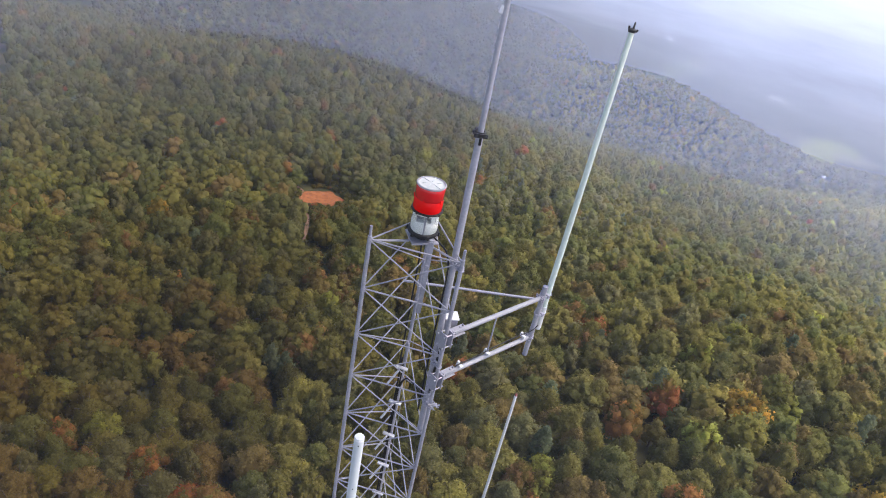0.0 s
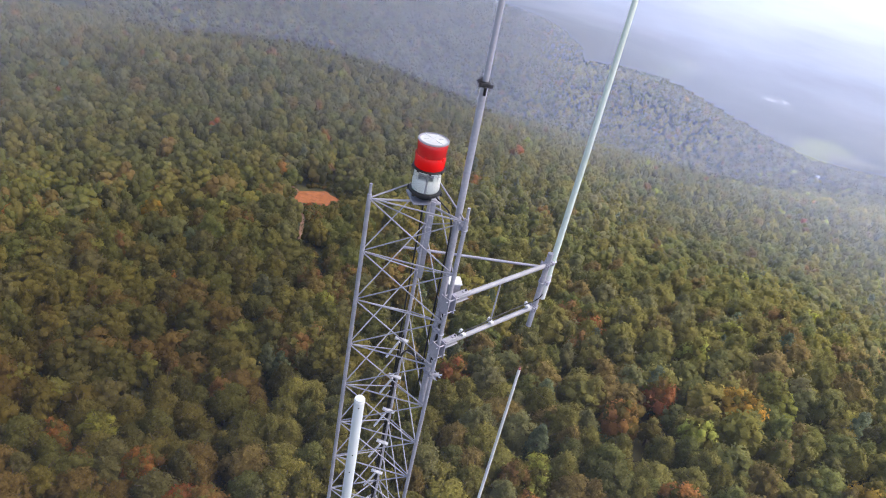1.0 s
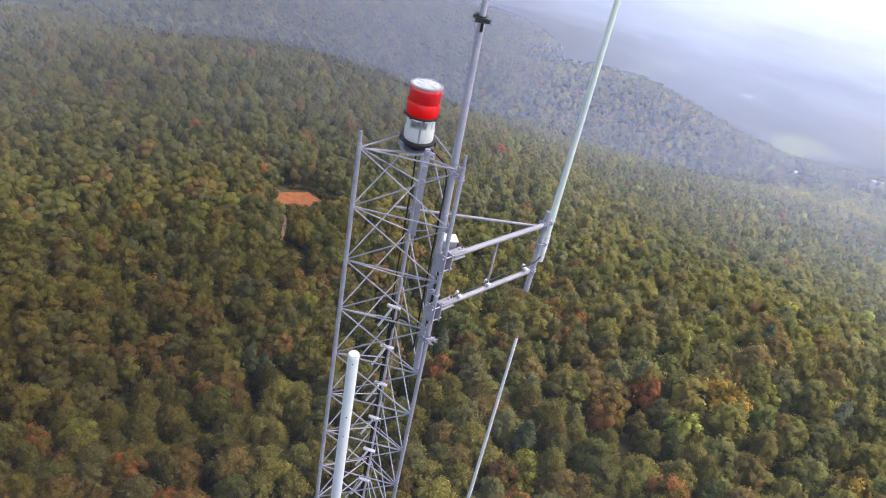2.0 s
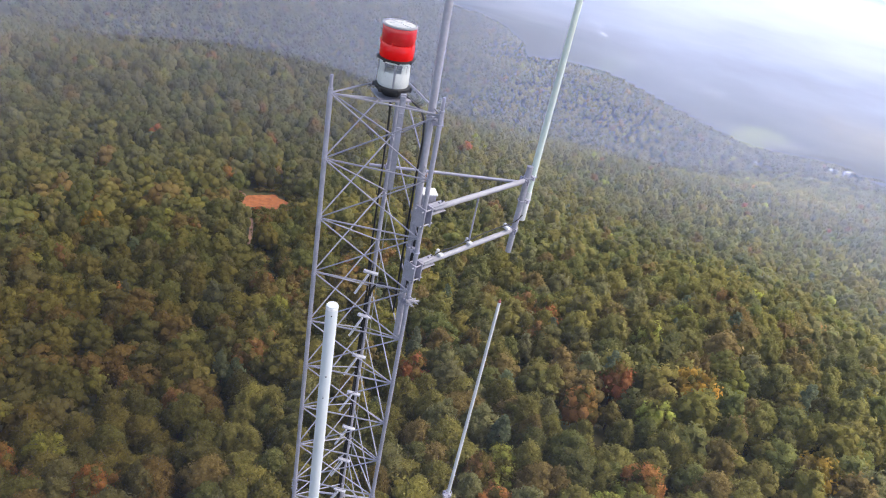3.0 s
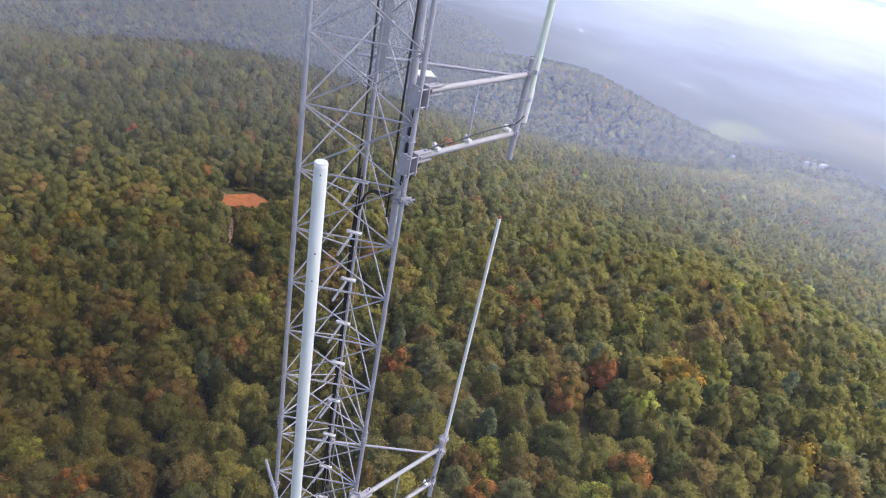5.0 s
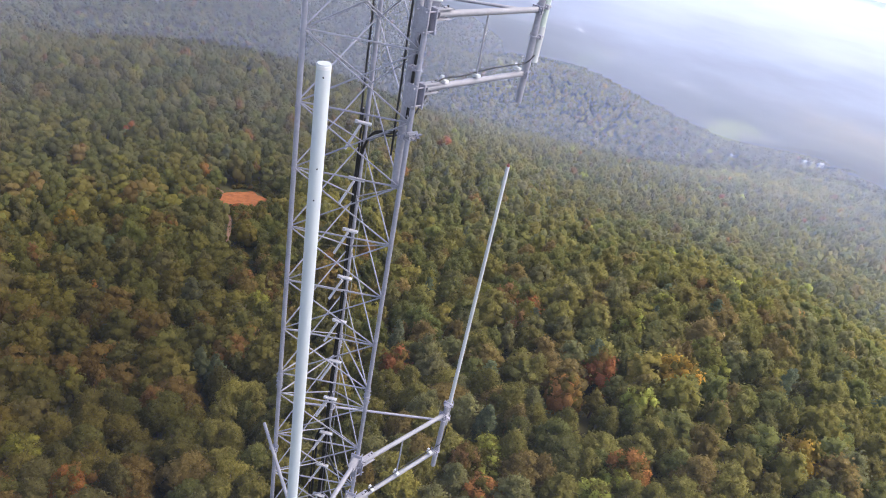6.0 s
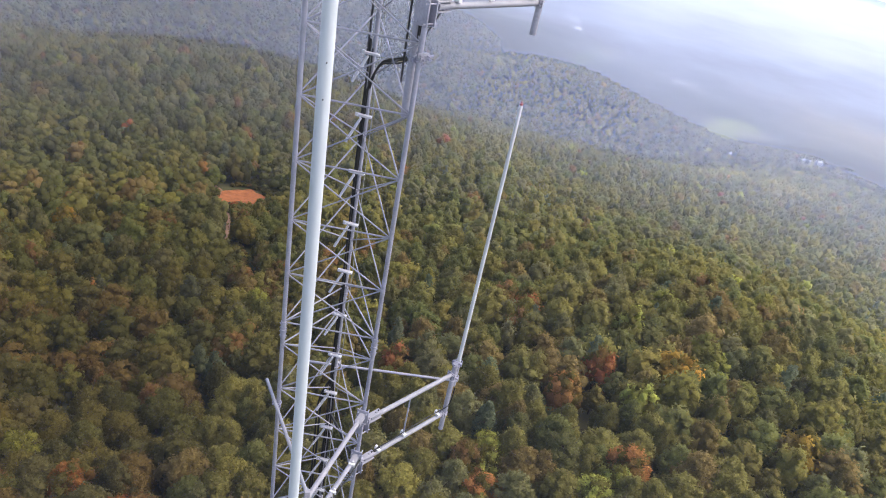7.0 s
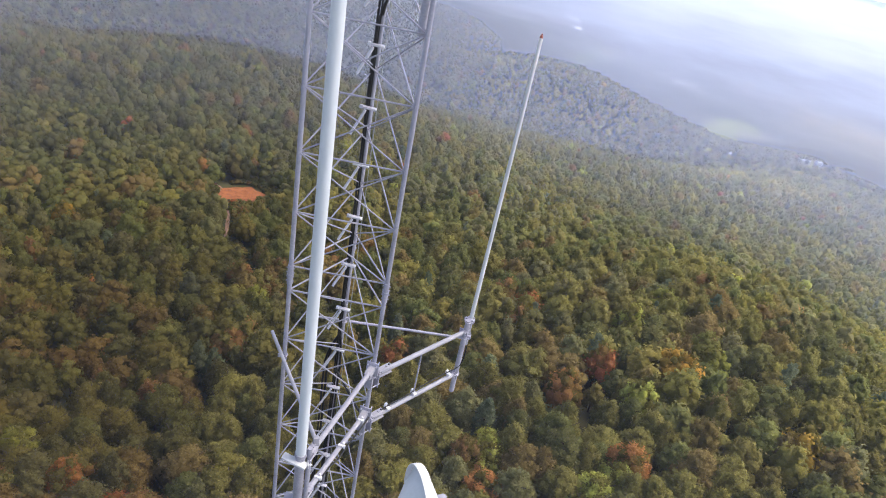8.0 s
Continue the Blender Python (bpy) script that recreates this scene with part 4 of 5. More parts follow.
    block(bm, c + Vector((0.155, -0.19, -0.53)), (0.060, 0.045, 1.10), Matrix.Rotation(0.3, 4, "Z"), 0.006)
    for z in (-0.02, -0.2, -0.36):
        block(bm, c + Vector((0.155, -0.22, z)), (0.05, 0.02, 0.05), None, 0.004)
    part("upright", bm, GALV_OLD, s, "weathered steel upright tube")
    cab = thing("beacon_cable", c + Vector((-0.06, 0.2, -0.1)), "black beacon supply cable hanging in the tower", "cable")
    tube([c + Vector((-0.02, 0.1, -0.07)), c + Vector((-0.04, 0.30, -0.25)), Vector((0.50, 0.90, -0.5)), Vector((0.495, 0.915, -1.2)), Vector((0.50, 0.915, -2.7))], 0.012, "cable_run", RUBBER, cab)
    tube([c + Vector((0.15, 0.0, -0.05)), c + Vector((0.30, -0.05, -0.13)), c + Vector((0.36, -0.16, -0.12)), Vector((0.98, 0.12, -0.2)), Vector((0.96, 0.13, -1.0)), Vector((0.97, 0.13, -2.6))], 0.011, "cable_run", RUBBER, cab)


beacon()


def top_mast():
    foot, head = Vector((1.06, 0.06, -2.92)), Vector((0.985, 0.25, 1.50))
    tip = foot + (head - foot) * 1.463
    on = lambda z: foot.lerp(head, (z - foot.z) / (head.z - foot.z))
    m = thing("antenna_mast", foot, "thick grey steel antenna mast clamped inside the tower", "mast")
    pipe_between("pipe", foot, head, 0.040, GALV_OLD, m, seg=20)
    pipe_between("antenna_tube", head, tip, 0.033, GALV_OLD, m, "slimmer grey upper tube", 18)
    bm = bmesh.new()
    ring_clamp(bm, head, 0.042, 0.05, (0.3, -1, 0))
    ring_clamp(bm, head + Vector((0, 0, 0.03)), 0.042, 0.04, (-1, 0.2, 0))
    block(bm, head + Vector((0.02, -0.05, -0.06)), (0.03, 0.03, 0.10), Matrix.Rotation(0.3, 4, "X"), 0.004)
    part("clamp", bm, IRON, m, "black clamp with hanging strap")
    for z in (-0.10, -1.62, -2.33):
        c = on(z)
        way = Vector((FACE - c.x, -c.y, 0))
        bm = bmesh.new()
        block(bm, (c + Vector((FACE, 0, z))) / 2, (0.14, 0.05, 0.05), flat_turn(way), 0.005)
        ring_clamp(bm, c, 0.040, 0.05, way)
        ring_clamp(bm, (FACE, 0, z), 0.026, 0.05, -way)
        part("bracket", bm, GALV, m)
    c = on(2.80)
    bm = bmesh.new()
    block(bm, c + Vector((-0.035, -0.03, 0)), (0.03, 0.03, 0.07), None, 0.005)
    part("tie", bm, PLASTIC, m, "white plastic tie")


top_mast()


def standoff(z_top, z_low, end, name_label, box, ant):
    """Two arms from the tower's leg to an upright pipe, with stay bar, stiffener, clamps and cable."""
    s = thing("standoff_mount", (FACE, 0, z_top), name_label, "bracket", "antenna mounts on the tower")
    root = Vector((FACE, 0, 0))
    way = (Vector((end[0], end[1], 0)) - root).normalized()
    e = Vector((end[0], end[1], 0))
    for z in (z_top, z_low):
        zz = Vector((0, 0, z))
        p = root + way * 0.14 + zz
        q = e - way * 0.02 + zz + Vector((0, 0, -0.03))
        arm = pipe_between("arm", p, q, 0.033, GALV_NEW, s, "bright galvanised arm", 18)
        bm = bmesh.new()
        for sg in (1, -1):
            block(bm, p + way * 0.06 + Vector((0, 0, 0.046 * sg)), (0.22, 0.085, 0.010), flat_turn(way), 0.003)
        block(bm, p + way * 0.10 + Vector((0, 0, 0.055)), (0.045, 0.03, 0.02), flat_turn(way), 0.004)
        part("fork", bm, GALV_NEW, arm)
        bm = bmesh.new()
        rod(bm, p + way * 0.13 + Vector((0, 0, -0.07)), p + way * 0.13 + Vector((0, 0, 0.075)), 0.011, 8)
        part("bolt", bm, IRON, arm)
        bm = bmesh.new()
        block(bm, root + zz + way * 0.055 + Vector((0, 0, -0.05)), (0.016, 0.15, 0.24), flat_turn(way), 0.006)
        block(bm, root + zz - way * 0.055 + Vector((0, 0, -0.05)), (0.016, 0.15, 0.24), flat_turn(way), 0.006)
        block(bm, root + zz + way * 0.085 + Vector((0, 0, -0.03)), (0.05, 0.05, 0.20), flat_turn(way), 0.006)
        side = way.cross(Vector((0, 0, 1)))
        for sy in (1, -1):
            for dz in (-0.14, 0.04):
                rod(bm, root + zz - way * 0.09 + side * 0.055 * sy + Vector((0, 0, dz)), root + zz + way * 0.10 + side * 0.055 * sy + Vector((0, 0, dz)), 0.008, 6)
        part("leg_clamp", bm, GALV, s, "grey clamp plates on the leg")
    up = pipe_between("upright", (end[0], end[1], z_low - 0.38), (end[0], end[1], z_top + 0.16), 0.038, GALV_OLD, s, "", 18)
    for z in (z_top - 0.03, z_low - 0.03):
        bm = bmesh.new()
        ring_clamp(bm, (end[0], end[1], z + 0.02), 0.038, 0.05, -way)
        ring_clamp(bm, (end[0], end[1], z - 0.02), 0.038, 0.05, -way)
        part("pipe_clamp", bm, GALV, up)
    f = root.lerp(e, 0.50)
    pipe_between("stiffener", (f.x, f.y, z_low), (f.x, f.y, z_top), 0.011, GALV_NEW, s, "", 8)
    for k in (0.22, 0.50, 0.90):
        bm = bmesh.new()
        g = root.lerp(e, k) + Vector((0, 0, z_low))
        block(bm, g + Vector((0, 0, 0.048)), (0.05, 0.09, 0.03), flat_turn(way), 0.004)
        block(bm, g + Vector((0, 0, 0.075)) - way.cross(Vector((0, 0, 1))) * 0.03, (0.035, 0.03, 0.04), flat_turn(way), 0.004)
        part("cable_hanger", bm, PLASTIC, s, "white cable hanger on the lower arm")
    tube([root + Vector((0.03, 0.05, z_low - 0.25)), root.lerp(e, 0.14) + Vector((0, 0, z_low + 0.03)), root.lerp(e, 0.22) + Vector((0, 0, z_low + 0.085)), root.lerp(e, 0.36) + Vector((0, 0, z_low + 0.06)),
          root.lerp(e, 0.5) + Vector((0, 0, z_low + 0.085)), root.lerp(e, 0.7) + Vector((0, 0, z_low + 0.10)), root.lerp(e, 0.9) + Vector((0, 0, z_low + 0.09)),
          root.lerp(e, 0.97) + Vector((0.03, 0, z_low + 0.10)), e + Vector((0.07, 0, z_low + 0.22)), Vector((ant[0], ant[1], ant[2] - 0.02))], 0.008, "feed_cable", RUBBER, s, "thin black feed cable")
    # stay bar that runs back past the rear leg
    back = Vector((FACE / 2, FACE * 0.866 + 0.055, 0))
    far = e + way * -0.06
    st = (far - back).normalized()
    zt, dz_end = (z_top - 0.05, 0.0) if box else (z_top, -0.13)
    rear = 0.24 if box else 0.40
    pipe_between("stay_bar", back - st * rear + Vector((0, 0, zt)), far + Vector((0, 0, zt + dz_end)), 0.018, GALV, s, "", 12)
    bm = bmesh.new()
    ring_clamp(bm, (LEG_B.x, LEG_B.y, zt), 0.030, 0.06, (0, 1, 0))
    block(bm, back + Vector((0, 0, zt)), (0.09, 0.05, 0.07), None, 0.005)
    part("stay_clamp", bm, GALV, s)
    return s


UP_END, LOW_END = (2.250, 1.43), (2.275, 1.32)
standoff(-1.10, -1.82, UP_END, "galvanised standoff arms holding a tall whip antenna", True, (2.315, 1.50, -1.66))
standoff(-7.19, -8.00, LOW_END, "galvanised standoff arms holding a thin white antenna", False, (2.345, 1.36, -7.50))


def whip(name_label, x, y, z0, z1, r0, r1, mat, tip, sleeve=0.0):
    a = thing("whip_antenna", (x, y, z0), name_label, "antenna", "antennas on the tower")
    bm = bmesh.new()
    n_ = 6
    lathe(bm, [(0, z0)] + [(r0 + (r1 - r0) * k / n_, z0 + (z1 - z0) * k / n_) for k in range(n_ + 1)] + [(r1 * 0.8, z1 + 0.012), (0, z1 + 0.012)], (x, y, 0), seg=20)
    part("radome", bm, mat, a)
    bm = bmesh.new()
    rod(bm, (x, y, z0 - 0.06), (x, y, z0 + 0.35), r0 + 0.006, 18)
    part("base_sleeve", bm, GALV_NEW if sleeve else FIBRE_GREY, a, "pale metal base sleeve")
    bm = bmesh.new()
    if tip == "spike":
        lathe(bm, [(0, 0), (r1 + 0.012, 0), (r1 + 0.014, 0.03), (r1 * 0.6, 0.045), (0, 0.045)], (x, y, z1 + 0.012), seg=16)
        rod(bm, (x + 0.008, y, z1 + 0.05), (x + 0.008, y, z1 + 0.125), 0.014, 8, 0.008)
        rod(bm, (x - 0.035, y, z1 + 0.03), (x - 0.045, y, z1 + 0.075), 0.012, 8)
        rod(bm, (x + 0.045, y, z1 + 0.02), (x + 0.06, y, z1 + 0.05), 0.012, 8)
        part("cap", bm, IRON, a, "dark metal cap with short spike")
    else:
        lathe(bm, [(0, 0), (r1 * 0.9, 0), (r1 * 0.9, 0.025), (r1 * 0.4, 0.032), (r1 * 0.4, 0.048), (0, 0.049)], (x, y, z1 + 0.008), seg=16)
        part("cap", bm, REDTIP, a, "small red tip cap")
    return a


a1 = whip("tall chalky pale green fibreglass whip antenna", 2.315, 1.50, -1.66, 2.60, 0.043, 0.033, FIBRE_OLD, "spike")
a2 = whip("thin grey-white fibreglass antenna with red tip", 2.315, 1.41, -7.46, -3.03, 0.030, 0.022, FIBRE_GREY, "red", 1)
for a, (ex, ey), zs in ((a1, UP_END, (-1.09, -1.42)), (a2, LOW_END, (-7.05, -7.34))):
    ax, ay = a.location.x, a.location.y
    for z in zs:
        bm = bmesh.new()
        ring_clamp(bm, (ax, ay, z), 0.045, 0.06, (ex - ax, ey - ay, 0))
        ring_clamp(bm, (ex, ey, z), 0.038, 0.06, (ax - ex, ay - ey, 0))
        block(bm, ((ax + ex) / 2, (ay + ey) / 2, z), (0.03, 0.15, 0.05), flat_turn((ex - ax, ey - ay)), 0.004)
        part("antenna_clamp", bm, GALV, a, "dark steel clamp")


def front_antenna():
    top, foot = Vector((0.607, -1.893, -1.12)), Vector((0.648, -1.80, -6.74))
    a = thing("panel_antenna_tube", foot, "thick white fibreglass antenna tube in front of the tower", "antenna", "antennas on the tower")
    up = (top - foot).normalized()
    turn = up.to_track_quat("Z", "Y").to_matrix().to_4x4()
    ln = (top - foot).length
    bm = bmesh.new()
    lathe(bm, [(0, 0), (0.053, 0), (0.053, ln * 0.5), (0.052, ln - 0.02), (0.048, ln), (0, ln + 0.004)], foot, turn, 28)
    part("radome", bm, FIBRE, a)
    bm = bmesh.new()
    lathe(bm, [(0.0515, ln - 0.035), (0.0535, ln - 0.033), (0.0535, ln - 0.012), (0.0515, ln - 0.01)], foot, turn, 28)
    part("cap_band", bm, PLASTIC, a)
    bm = bmesh.new()
    for f, dx in ((0.985, 0.0), (0.862, 0.004), (0.815, -0.004)):
        p = foot.lerp(top, f)
        rod(bm, p + Vector((0.012 + dx, -0.056, 0)), p + Vector((0.012 + dx, -0.046, 0)), 0.006, 8)
    part("drain_plug", bm, IRON, a, "small dark drain plug")
    bm = bmesh.new()
    rod(bm, foot - up * 1.0, foot, 0.050, 20)
    part("base_tube", bm, GALV, a, "grey metal base tube")
    bm = bmesh.new()
    lathe(bm, [(0.054, -0.02), (0.061, -0.015), (0.061, 0.02), (0.054, 0.025)], foot, turn, 24)
    part("collar", bm, GALV_NEW, a)
    m = thing("front_mount", (FACE, 0, -6.95), "galvanised double arm mount reaching forward from the tower leg", "bracket", "antenna mounts on the tower")
    root = Vector((FACE, 0, 0))
    up_x, up_y = foot.x + 0.085, foot.y + 0.03
    e = Vector((up_x, up_y, 0))
    way = (e - root).normalized()
    for z0, z1 in ((-7.02, -6.76), (-7.79, -7.36)):
        p, q = root + way * 0.10 + Vector((0, 0, z0)), e - way * 0.06 + Vector((0, 0, z1))
        arm = pipe_between("arm", p, q, 0.030, GALV_NEW, m, "bright galvanised arm", 18)
        bm = bmesh.new()
        block(bm, p + way * 0.02, (0.22, 0.085, 0.085), flat_turn(way), 0.012)
        part("arm_root", bm, GALV_NEW, arm)
        bm = bmesh.new()
        block(bm, p - way * 0.06 + Vector((0, 0, -0.03)), (0.016, 0.16, 0.24), flat_turn(way), 0.006)
        side = way.cross(Vector((0, 0, 1)))
        for sy in (1, -1):
            for dz in (-0.12, 0.05):
                rod(bm, p - way * 0.14 + side * 0.055 * sy + Vector((0, 0, dz)), p - way * 0.02 + side * 0.055 * sy + Vector((0, 0, dz)), 0.008, 6)
        part("clamp_plate", bm, GALV_OLD, arm, "grey clamp plate with bolts")
        bm = bmesh.new()
        block(bm, q, (0.10, 0.09, 0.075), flat_turn(way), 0.010)
        block(bm, q + Vector((0, 0, 0.056)) - way * 0.02, (0.05, 0.03, 0.012), flat_turn(way), 0.003)
        for sy in (1, -1):
            rod(bm, q + way.cross(Vector((0, 0, 1))) * 0.04 * sy - way * 0.03, q + way.cross(Vector((0, 0, 1))) * 0.04 * sy + way * 0.13, 0.008, 6)
        part("arm_end", bm, GALV_OLD, arm)
        for k in (0.10, 0.48, 0.88):
            if z0 < -7.4:
                bm = bmesh.new()
                g = p.lerp(q, k)
                block(bm, g + Vector((0.015, 0, 0.034)), (0.03, 0.075, 0.018), flat_turn(way), 0.004)
                block(bm, g + Vector((0.050, 0.0, 0.022)), (0.026, 0.026, 0.045), flat_turn(way), 0.004)
                block(bm, g + Vector((0.035, 0.03, 0.045)), (0.022, 0.022, 0.028), flat_turn(way), 0.004)
                part("cable_hanger", bm, PLASTIC, arm, "white cable hanger")
    pipe_between("upright", (up_x, up_y, -7.95), (up_x, up_y, -6.66), 0.026, GALV_OLD, m, "", 16)
    bm = bmesh.new()
    block(bm, (foot.x - 0.05, foot.y - 0.035, foot.z - 0.075), (0.27, 0.085, 0.030), Matrix.Rotation(-0.25, 4, "Z") @ Matrix.Rotation(0.10, 4, "Y"), 0.010)
    ring_clamp(bm, (foot.x, foot.y, foot.z - 0.09), 0.058, 0.06, (1, 0.3, 0))
    part("saddle", bm, FIBRE_GREY, m, "weathered pale saddle clamp")
    bm = bmesh.new()
    block(bm, (foot.x - 0.0, foot.y + 0.02, foot.z - 0.70), (0.27, 0.08, 0.035), Matrix.Rotation(-0.1, 4, "Z"), 0.012)
    part("saddle", bm, GALV_NEW, m)
    # stay pipe from the arm's end past the far leg
    p, q = Vector((up_x + 0.03, up_y + 0.12, -6.68)), Vector((-0.245, 0.30, -7.03))
    pipe_between("stay_pipe", p, q, 0.021, GALV_NEW, m, "", 14)
    bm = bmesh.new()
    ring_clamp(bm, (0, 0, -7.10), 0.030, 0.05, (-0.3, -1, 0))
    part("stay_clamp", bm, GALV, m)
    bm = bmesh.new()
    block(bm, p, (0.06, 0.05, 0.11), Matrix.Rotation(0.4, 4, "Z"), 0.008)
    part("stay_joint", bm, GALV_NEW, m)
    tube([Vector((FACE + 0.05, -0.06, -7.85)), Vector((FACE - 0.05, -0.35, -7.88)), Vector((FACE - 0.12, -0.6, -7.80)), Vector((FACE - 0.2, -0.8, -7.9)), Vector((0.85, -1.1, -7.68)), Vector((up_x, up_y + 0.1, -7.6))], 0.011, "feed_cable", RUBBER, m, "black looped feed cable")


front_antenna()


def junction_box():
    b = thing("junction_box", (1.125, 0.31, -1.20), "small grey equipment box with white lid on the tower leg", "box")
    t = Matrix.Rotation(0.35, 4, "Z")
    bm = bmesh.new()
    block(bm, (1.125, 0.31, -1.12), (0.15, 0.15, 0.20), t, 0.012)
    part("body", bm, GALV, b)
    bm = bmesh.new()
    block(bm, (1.125, 0.31, -1.008), (0.175, 0.17, 0.018), t, 0.006)
    part("lid", bm, PLASTIC, b, "white lid")
    bm = bmesh.new()
    block(bm, (1.12, 0.16, -1.13), (0.05, 0.24, 0.05), None, 0.006)
    part("bracket", bm, GALV, b)
    p = thing("clamp_bracket", (FACE, 0, -2.25), "small galvanised pipe clamp on the tower leg", "bracket")
    bm = bmesh.new()
    ring_clamp(bm, (FACE, 0, -2.25), 0.030, 0.10, (0.6, -0.8, 0))
    ring_clamp(bm, (FACE, 0, -2.29), 0.030, 0.09, (0.8, -0.5, 0))
    rod(bm, (FACE - 0.02, -0.06, -2.27), (FACE + 0.13, -0.02, -2.25), 0.012, 8)
    part("u_bolt", bm, GALV_NEW, p)
    # cables down the leg between the clamps
    c = thing("leg_cables", (1.06, 0.08, -3.0), "bundle of black cables beside the mast", "cable")
    for k, (dx, dy) in enumerate(((0.0, 0.0), (0.022, 0.012), (0.01, -0.02))):
        tube([Vector((1.10 + dx, 0.14 + dy, -1.15)), Vector((1.075 + dx, 0.10 + dy, -1.5)), Vector((1.07 + dx, 0.06 + dy, -1.9)), Vector((1.06 + dx, 0.10 + dy, -2.3)), Vector((0.92, 0.4 + dy, -2.52 + 0.04 * k)), Vector((0.62, 0.84, -2.66)), Vector((0.55 + dx, 0.90 + dy, -3.0))], 0.011, "cable_run", RUBBER, c)
    tube([Vector((0.54, 0.90, -8.0)), Vector((0.75, 0.7, -8.12)), Vector((1.0, 0.25, -8.10)), Vector((1.2, 0.1, -8.02)), Vector((1.4, 0.32, -7.94))], 0.020, "cable_run", RUBBER, c)


junction_box()


def cable_ladder():
    x, y = 0.545, 0.915
    run = thing("cable_run", (x, y, BASE), "black coaxial cables strapped down the rear leg", "cable")
    for k, (dx, dy, r, z0) in enumerate(((-0.026, 0.0, 0.013, -2.45), (0.004, -0.010, 0.011, -2.55), (-0.012, -0.022, 0.009, -3.0))):
        pts = [Vector((x + dx + 0.006 * math.sin(z * 2.1 + k), y + dy + 0.005 * math.cos(z * 1.7 + k), z)) for z in np.arange(z0, -20, -0.6)]
        pts.append(Vector((x + dx, y + dy, BASE)))
        tube(pts, r, "cable", RUBBER, run)
    for k, (dx, dy, r) in enumerate(((-0.13, 0.02, 0.017), (-0.165, 0.0, 0.015), (0.055, -0.02, 0.015))):
        pts = [Vector((x + dx + 0.008 * math.sin(z * 1.9 + k), y + dy, z)) for z in np.arange(-7.7, -20, -0.6)]
        tube([Vector((x, y + 0.01, -7.35))] + pts + [Vector((x + dx, y + dy, BASE))], r, "cable", RUBBER, run)
    rope = thing("safety_rope", (x + 0.10, y - 0.03, BASE), "thin steel climbing safety rope beside the rear leg", "rope")
    pipe_between("strand", (x + 0.095, y - 0.03, BASE), (x + 0.095, y - 0.03, -0.3), 0.0055, ROPE, rope, "", 6)
    bm = bmesh.new()
    block(bm, (0, 0, 0), (0.19, 0.055, 0.024), None, 0.004)
    block(bm, (-0.075, -0.02, 0.01), (0.035, 0.025, 0.04), None, 0.005)
    bar_me = finish(bm, "bar", HANGER)
    bm = bmesh.new()
    rod(bm, (-0.02, -0.03, -0.02), (-0.15, -0.10, -0.32), 0.016, 10)
    grip_me = finish(bm, "grip", HANGER)
    for i in range(14):
        z = -2.60 - 0.715 * i
        h = new("cable_hanger")
        h.matrix_basis = Matrix.LocRotScale((x, y - 0.05, z), Euler((0, 0, -0.12)), (1, 1, 1))
        tagged(h, "white cable hanger with angled grip tube", "hanger", "cable hangers down the tower")
        for nm, me in (("bar", bar_me), ("grip", grip_me)):
            o = new(nm, me)
            o.parent = h


cable_ladder()


def dish():
    c = Vector((2.03, -0.74, -8.50))
    axis = Vector((-0.93, -0.37, 0.0)).normalized()
    turn = axis.to_track_quat("Z", "Y").to_matrix().to_4x4()
    b = thing("microwave_dish", c + Vector((0, 0, -0.5)), "white microwave dish with conical cover on the tower leg", "dish")
    bm = bmesh.new()
    R = 0.50
    lathe(bm, [(0.0, -0.22), (0.2, -0.185), (0.36, -0.11), (R - 0.01, 0.0), (R - 0.02, 0.004), (0.35, -0.10), (0.2, -0.172), (0.0, -0.205)], c, turn, 48)
    part("reflector", bm, DISH, b)
    bm = bmesh.new()
    lathe(bm, [(R - 0.012, -0.05), (R + 0.008, -0.05), (R + 0.014, 0.0), (R + 0.010, 0.060), (R - 0.008, 0.060), (R - 0.012, -0.05)], c, turn, 64)
    part("rim", bm, DISH, b)
    bm = bmesh.new()
    lathe(bm, [(R - 0.013, -0.015), (R - 0.03, -0.005), (0.32, 0.13), (0.12, 0.27), (0.04, 0.32), (0, 0.325)], c, turn, 48)
    part("cover", bm, FIBRE, b, "pale conical weather cover")
    bm = bmesh.new()
    k = c - axis * 0.30
    rod(bm, c - axis * 0.18, k, 0.09, 18)
    rod(bm, k + Vector((0, 0, -1.40)), k + Vector((0, 0, 0.10)), 0.045, 16)
    for z in (-1.32, -1.10):
        rod(bm, k + Vector((0, 0, z)), (FACE, 0, c.z + z), 0.03, 12)
    part("mount", bm, GALV, b, "grey pipe mount")


dish()


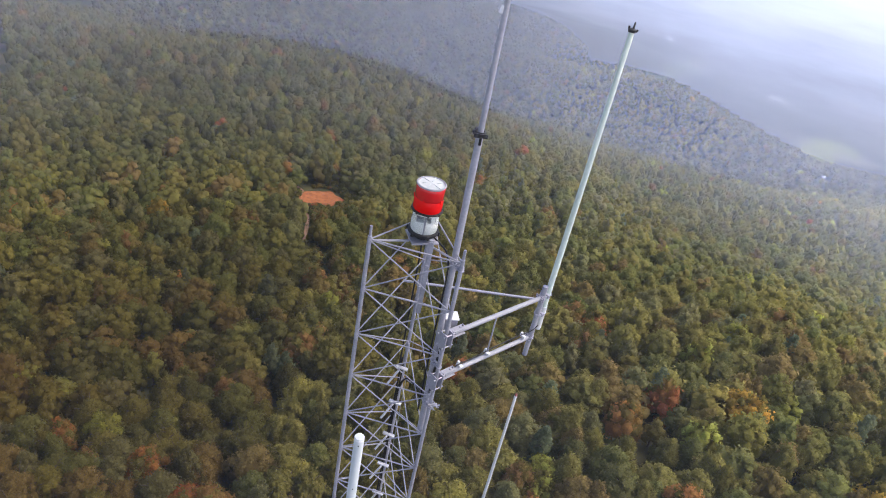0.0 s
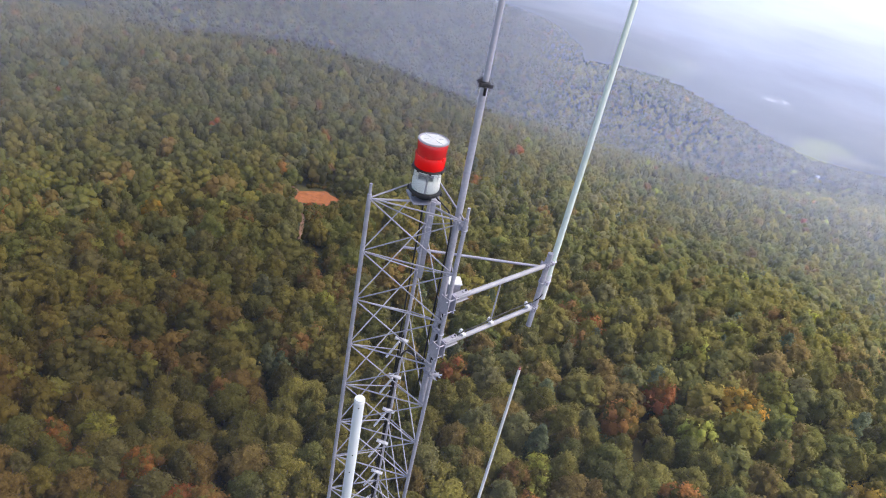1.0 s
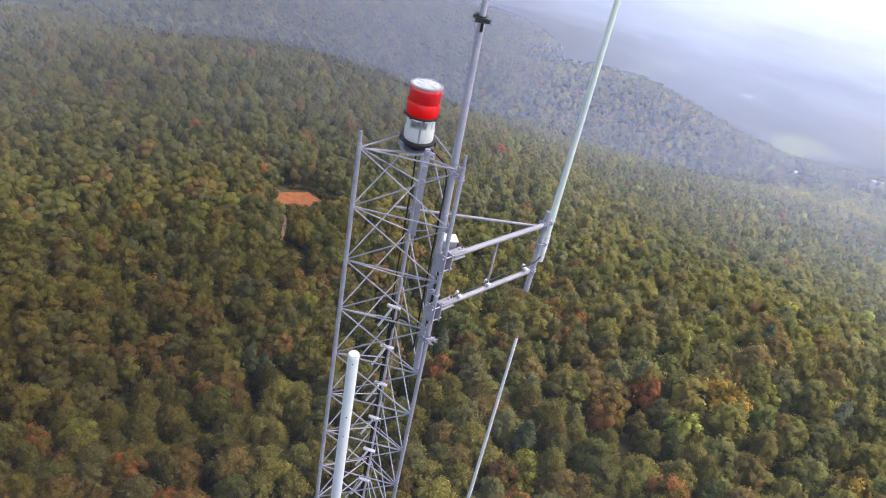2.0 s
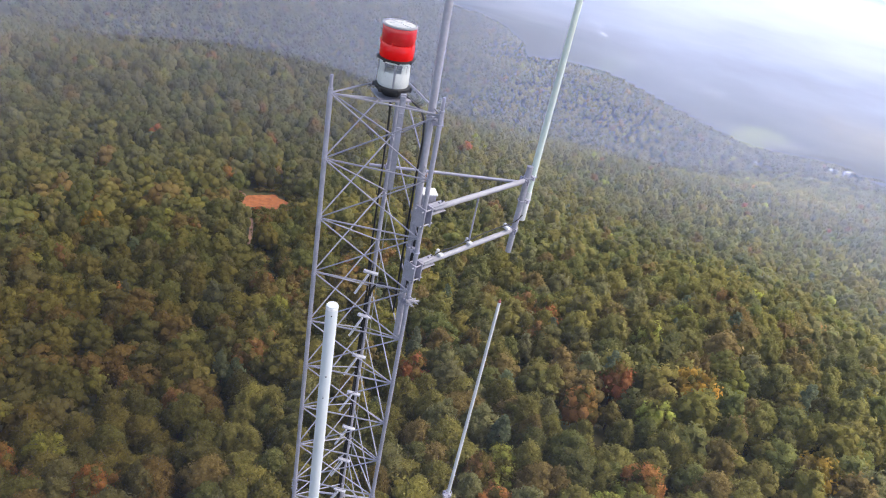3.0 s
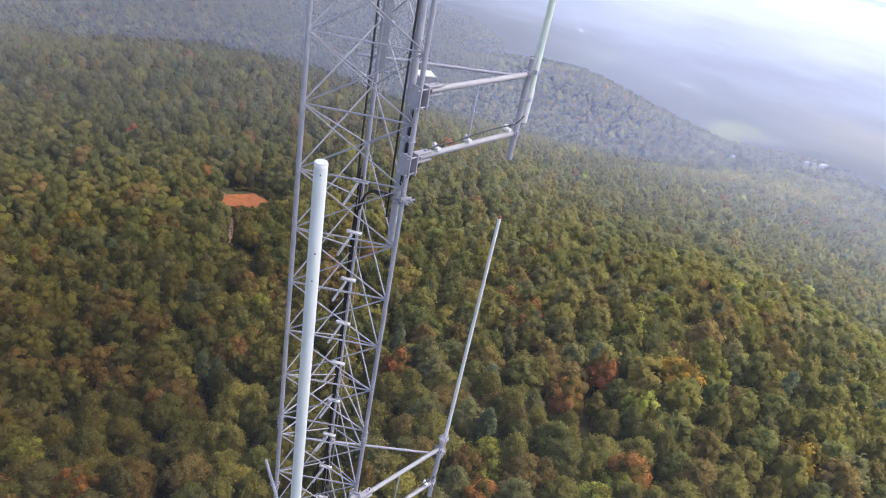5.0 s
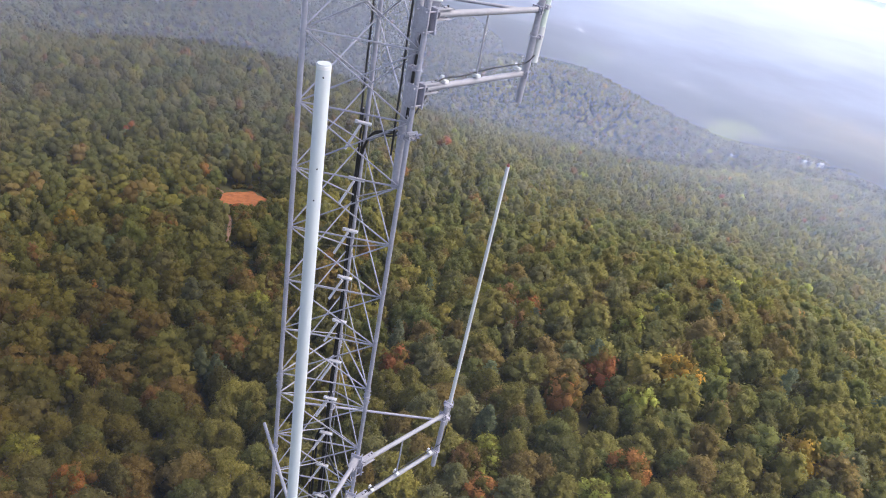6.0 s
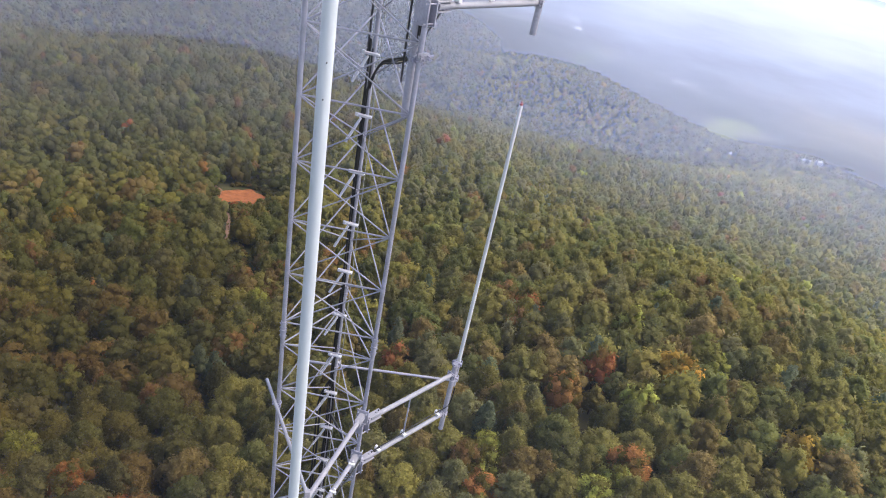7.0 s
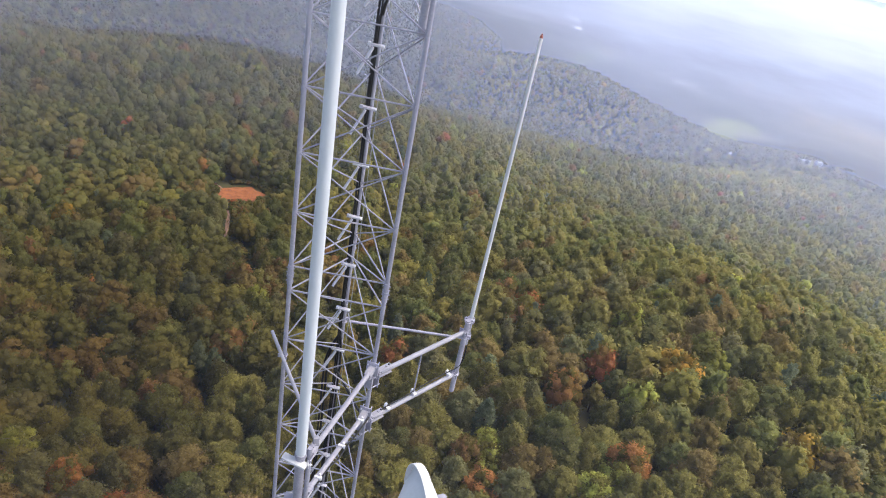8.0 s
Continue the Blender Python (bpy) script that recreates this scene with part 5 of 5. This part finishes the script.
# ---- far houses and fields in the valley ----
def house(x, y, turn, l_, w_, h_):
    z = gz(x, y)
    hs = thing("house", (x, y, z), "small white house with pale metal roof in the valley", "house", "houses in the valley")
    m = Matrix.Translation((x, y, z)) @ Matrix.Rotation(radians(turn), 4, "Z")
    bm = bmesh.new()
    block(bm, m @ Vector((0, 0, h_ / 2 - 0.5)), (l_, w_, h_ + 1), Matrix.Rotation(radians(turn), 4, "Z"), 0.05)
    wall = part("wall", bm, WALL, hs)
    bm = bmesh.new()
    pts = [(-l_ / 2 - 0.6, -w_ / 2 - 0.6, h_), (l_ / 2 + 0.6, -w_ / 2 - 0.6, h_), (l_ / 2 + 0.6, w_ / 2 + 0.6, h_), (-l_ / 2 - 0.6, w_ / 2 + 0.6, h_), (-l_ / 2 - 0.6, 0, h_ + w_ * 0.32), (l_ / 2 + 0.6, 0, h_ + w_ * 0.32)]
    v = [bm.verts.new(m @ Vector(p)) for p in pts]
    for f in ((0, 1, 5, 4), (2, 3, 4, 5), (1, 2, 5), (3, 0, 4), (3, 2, 1, 0)):
        bm.faces.new([v[i] for i in f])
    part("roof", bm, ROOF, hs)
    for k in (-0.3, 0.3):
        bm = bmesh.new()
        block(bm, m @ Vector((l_ * k, -w_ / 2 - 0.02, h_ * 0.5)), (1.4, 0.12, 1.4), Matrix.Rotation(radians(turn), 4, "Z"), 0.02)
        part("window", bm, WINDOW, wall)


for hx, hy, ht, hl in HOUSES:
    house(hx, hy, ht, hl, hl * 0.55, 4.5)


def hall(x, y, turn, l_, w_, h_):
    """A long shed of the far plain: wall body, low pitched roof and a gate."""
    z = gz(x, y)
    hs = thing("farm_hall", (x, y, z), "long white farm hall with pale roof on the plain", "building", "halls on the plain")
    rot = Matrix.Rotation(radians(turn), 4, "Z")
    m = Matrix.Translation((x, y, z)) @ rot
    bm = bmesh.new()
    block(bm, m @ Vector((0, 0, h_ / 2 - 0.5)), (l_, w_, h_ + 1), rot, 0.05)
    wall = part("wall", bm, WALL, hs)
    bm = bmesh.new()
    v = [bm.verts.new(m @ Vector(p)) for p in [(-l_ / 2 - 1, -w_ / 2 - 1, h_), (l_ / 2 + 1, -w_ / 2 - 1, h_), (l_ / 2 + 1, w_ / 2 + 1, h_), (-l_ / 2 - 1, w_ / 2 + 1, h_), (-l_ / 2 - 1, 0, h_ + w_ * 0.2), (l_ / 2 + 1, 0, h_ + w_ * 0.2)]]
    for f in ((0, 1, 5, 4), (2, 3, 4, 5), (1, 2, 5), (3, 0, 4), (3, 2, 1, 0)):
        bm.faces.new([v[i] for i in f])
    part("roof", bm, ROOF, hs)
    bm = bmesh.new()
    block(bm, m @ Vector((l_ * 0.2, -w_ / 2 - 0.05, h_ * 0.4)), (4.0, 0.2, h_ * 0.7), rot, 0.03)
    part("gate", bm, WINDOW, wall, "dark sliding gate")


rng_halls = random.Random(17)
for yx, yy, ya, yb in YARDS:
    for k in range(4 if ya < 50 else 6):
        hall(yx + rng_halls.uniform(-0.9, 0.9) * ya, yy + rng_halls.uniform(-0.9, 0.9) * yb, rng_halls.uniform(-25, 25), rng_halls.uniform(7, 20), rng_halls.uniform(7, 12), rng_halls.uniform(4, 6))
